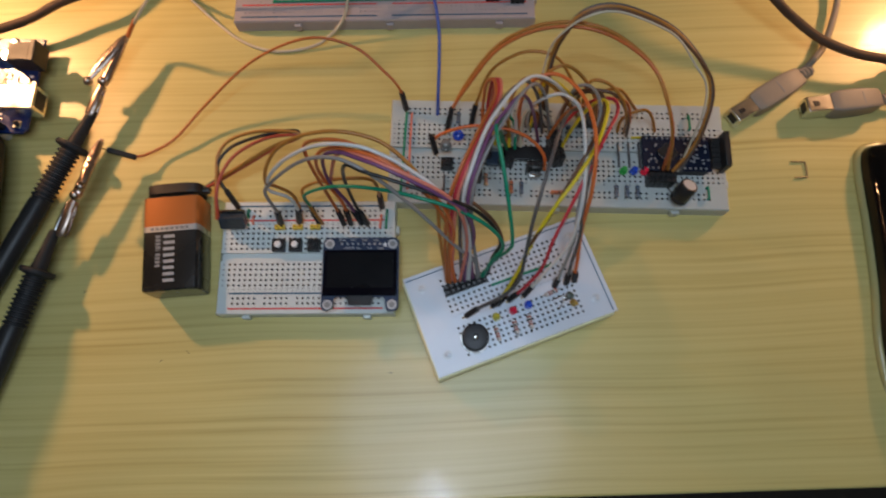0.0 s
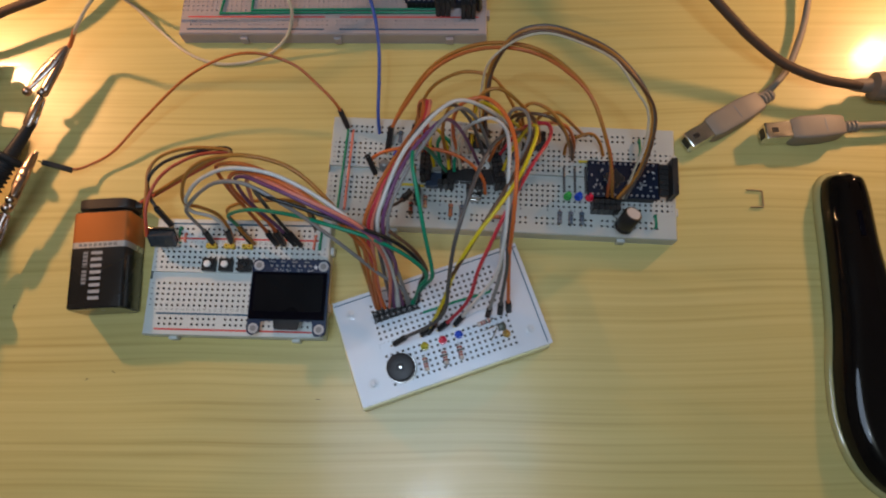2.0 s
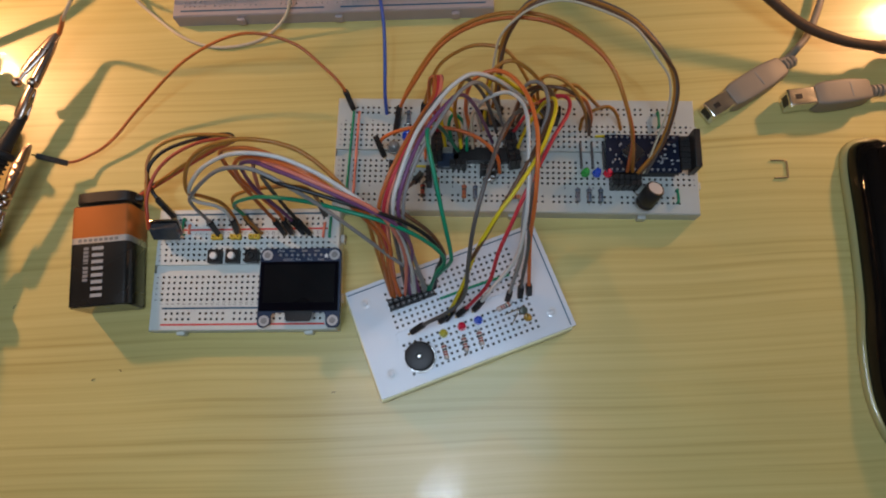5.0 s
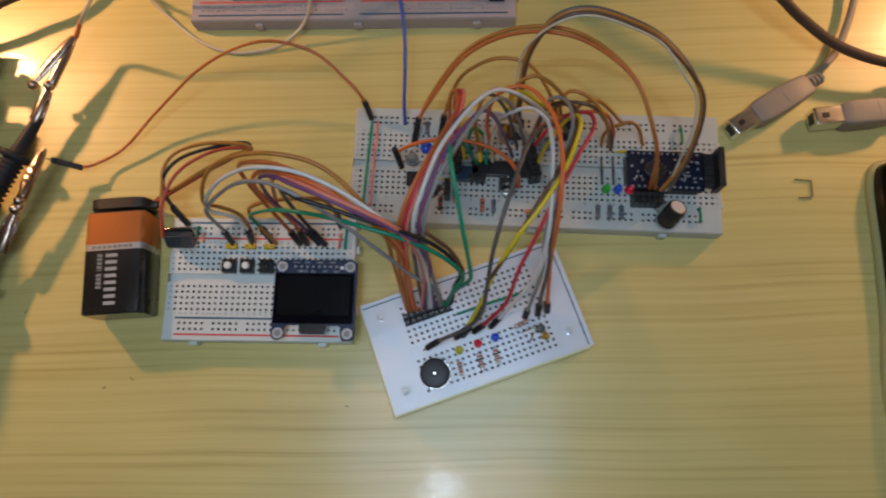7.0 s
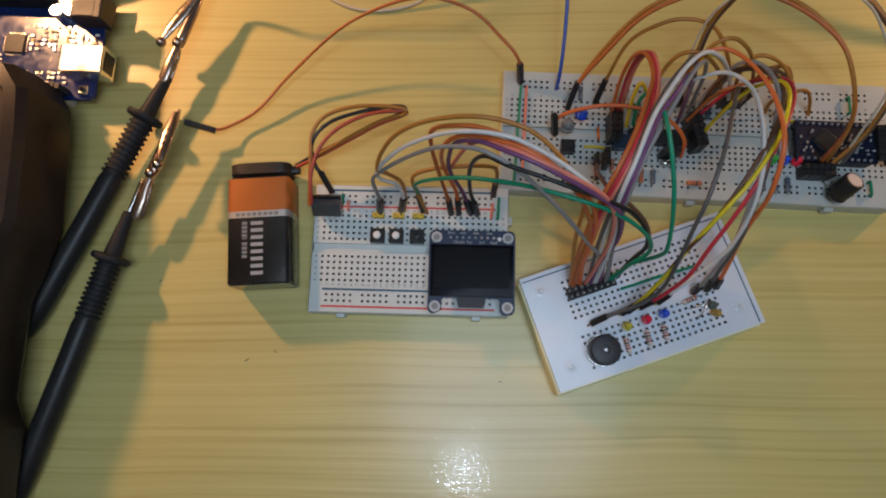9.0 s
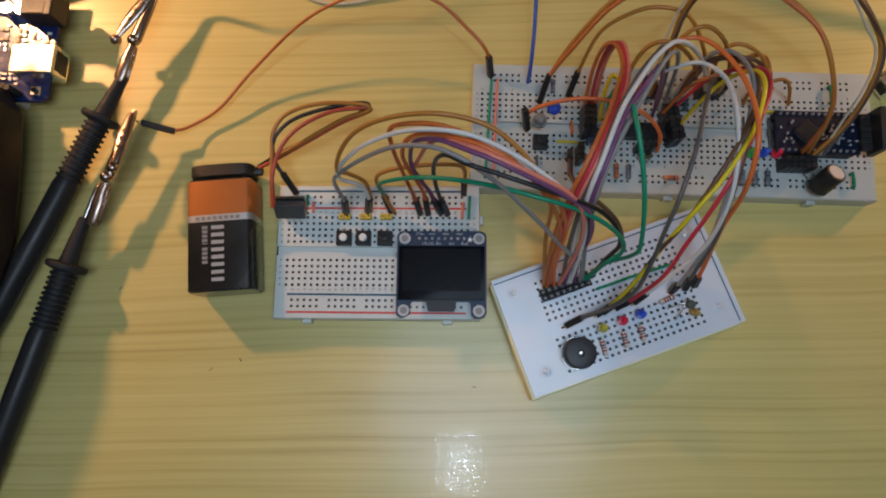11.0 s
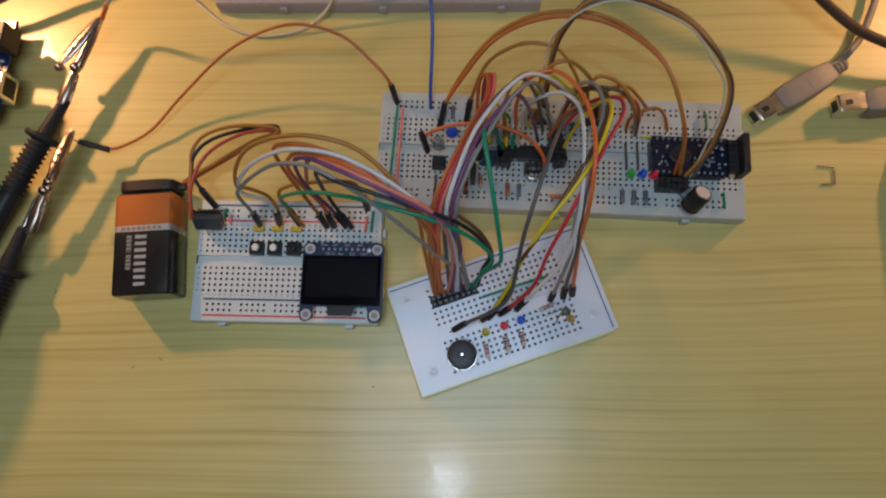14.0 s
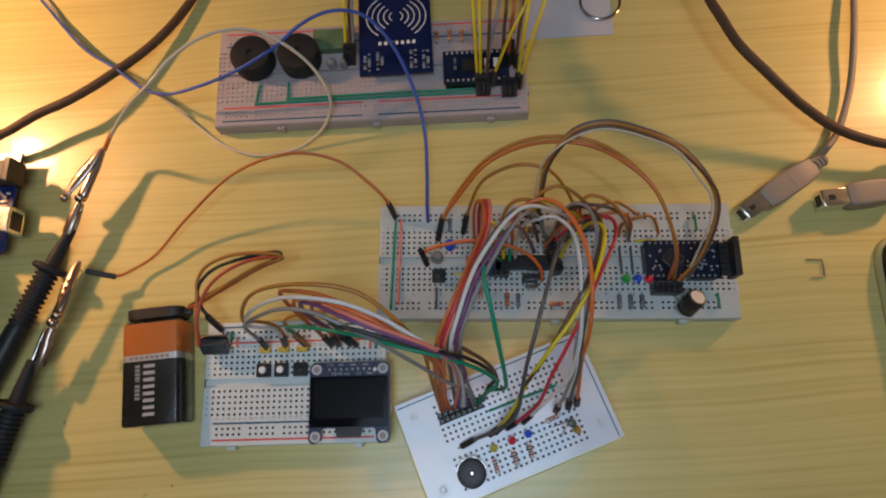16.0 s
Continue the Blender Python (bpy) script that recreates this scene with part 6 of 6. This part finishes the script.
wire("lead_wire", "beige", 0.82, "", "long beige wire looping loosely over the table", [(-155.5, 230.0, 21.0), (-150.0, 229.8, 28.0), (-138.5, 237.0, 38.0), (-125.0, 242.5, 47.0), (-113.0, 254.0, 51.0), (-98.5, 265.0, 50.0), (-82.5, 270.0, 46.0), (-68.5, 267.0, 40.0), (-55.5, 259.0, 32.0), (-48.0, 248.0, 22.0), (-50.5, 240.0, 12.0), (-58.9, 233.6, 5.0), (-70.4, 228.9, 1.5), (-89.2, 226.9, 1.3), (-106.9, 233.2, 1.3), (-124.9, 247.6, 2.0), (-138.4, 258.9, 6.0), (-160.8, 273.2, 5.0), (-188.3, 295.4, 3.0), (-210.4, 322.6, 2.0), (-232.4, 348.4, 2.0)])
wire("wire_sleeve", "rust", 1.10, "", "red-brown sleeve on the crocodile clip", [(-160.8, 227.2, 15.0), (-158.0, 229.8, 18.0), (-152.0, 229.8, 26.0)])
wire("power_cable", "cable", 2.30, "", "thick dark cable running over the table", [(-250.0, 228.0, 12.0), (-237.8, 231.5, 12.5), (-215.6, 238.4, 13.7), (-198.5, 247.4, 15.4), (-182.9, 254.7, 15.4), (-167.2, 267.7, 12.6), (-146.8, 290.9, 7.0), (-131.3, 316.0, 4.0), (-122.0, 340.0, 3.0)])
wire("power_cable", "cable", 2.30, "", "thick dark cable with a black plug on the table", [(130.9, 314.2, 28.0), (137.1, 286.7, 30.0), (141.0, 275.8, 30.4), (148.1, 260.4, 29.5), (159.4, 247.0, 27.4), (168.5, 238.7, 24.1), (178.1, 232.0, 19.8), (193.9, 222.6, 14.8), (212.0, 215.5, 13.0), (231.0, 212.8, 11.5)])
wire("usb_cable", "usb", 1.70, "", "grey-beige cable of a plug running away over the table", [(184.1, 209.5, 5.8), (188.4, 211.8, 5.8), (194.2, 217.5, 5.5), (202.0, 227.8, 4.8), (211.5, 251.0, 5.1), (217.3, 278.0, 7.0), (222.0, 300.0, 6.0), (228.0, 330.0, 4.0)])
wire("usb_cable", "usb", 1.70, "", "grey-beige cable of a plug running away over the table", [(229.3, 194.3, 6.0), (239.2, 195.1, 6.0), (255.3, 196.1, 5.5), (276.2, 198.3, 4.0), (310.1, 202.3, 3.0)])
wire("jumper_wire", "yellow", 0.78, "s", "yellow jumper wire of the far board", [(24.7, 254.9, 12.0), (24.4, 254.6, 24.0), (23.5, 259.9, 45.0), (22.8, 270.0, 55.0), (22.9, 288.6, 52.0), (23.8, 326.1, 30.0)])
wire("jumper_wire", "yellow", 0.78, "s", "yellow jumper wire of the far board", [(26.3, 254.4, 12.0), (26.1, 254.2, 24.0), (25.8, 259.5, 45.0), (25.7, 269.8, 55.0), (26.3, 288.4, 52.0), (27.9, 325.8, 30.0)])
wire("jumper_wire", "brown", 0.78, "s", "brown jumper wire of the far board", [(29.3, 254.1, 12.0), (29.2, 253.8, 24.0), (29.5, 259.2, 45.0), (30.3, 269.5, 55.0), (31.5, 288.0, 52.0), (33.9, 325.4, 30.0)])
wire("jumper_wire", "grey", 0.78, "s", "grey jumper wire of the far board", [(28.2, 254.7, 12.0), (28.4, 254.4, 24.0), (30.9, 259.4, 45.0), (34.0, 269.3, 55.0), (36.5, 287.7, 52.0), (40.0, 325.0, 30.0)])
wire("jumper_wire", "yellow", 0.78, "s", "yellow jumper wire of the far board", [(32.4, 255.2, 12.0), (33.0, 254.8, 24.0), (38.6, 259.4, 45.0), (45.3, 268.6, 55.0), (50.0, 286.8, 52.0), (56.0, 323.9, 30.0)])
wire("jumper_wire", "brown", 0.78, "s", "brown jumper wire of the far board", [(37.6, 265.1, 12.0), (37.1, 264.4, 24.0), (37.0, 265.7, 45.0), (37.5, 269.1, 55.0), (38.9, 287.5, 52.0), (42.1, 324.9, 30.0)])
wire("jumper_wire", "rust", 0.78, "s", "red-brown jumper wire of the far board", [(40.4, 265.3, 12.0), (39.9, 264.6, 24.0), (40.1, 265.7, 45.0), (41.0, 268.9, 55.0), (42.9, 287.3, 52.0), (46.6, 324.6, 30.0)])
wire("jumper_wire", "brown", 0.78, "s", "brown jumper wire of the far board", [(44.5, 264.7, 12.0), (43.9, 264.0, 24.0), (44.0, 265.3, 45.0), (45.0, 268.6, 55.0), (47.0, 287.0, 52.0), (51.3, 324.2, 30.0)])
wire("jumper_wire", "yellow", 0.78, "s", "yellow jumper wire of the far board", [(44.8, 254.2, 12.0), (44.3, 253.9, 24.0), (45.2, 258.8, 45.0), (47.2, 268.5, 55.0), (49.7, 286.8, 52.0), (54.5, 324.0, 30.0)])
wire("jumper_wire", "yellow", 0.78, "s", "yellow jumper wire of the far board", [(45.8, 253.0, 12.0), (45.6, 252.7, 24.0), (48.9, 258.0, 45.0), (53.6, 268.1, 55.0), (57.6, 286.3, 52.0), (63.9, 323.4, 30.0)])
wire("jumper_wire", "yellow", 0.78, "s", "yellow jumper wire of the far board", [(-42.2, 274.5, 12.0), (-39.6, 274.8, 26.0), (-37.8, 283.6, 40.0), (-36.5, 297.5, 45.0), (-37.0, 327.1, 30.0)])
wire("jumper_wire", "brown", 0.78, "s", "brown jumper wire of the far board", [(-39.9, 274.3, 12.0), (-37.4, 274.6, 26.0), (-35.7, 283.5, 40.0), (-34.4, 297.4, 45.0), (-34.8, 327.0, 30.0)])
wire("jumper_wire", "grey", 0.78, "s", "grey jumper wire of the far board", [(-38.2, 274.2, 12.0), (-35.8, 274.6, 26.0), (-34.1, 283.4, 40.0), (-32.9, 297.3, 45.0), (-33.1, 326.9, 30.0)])
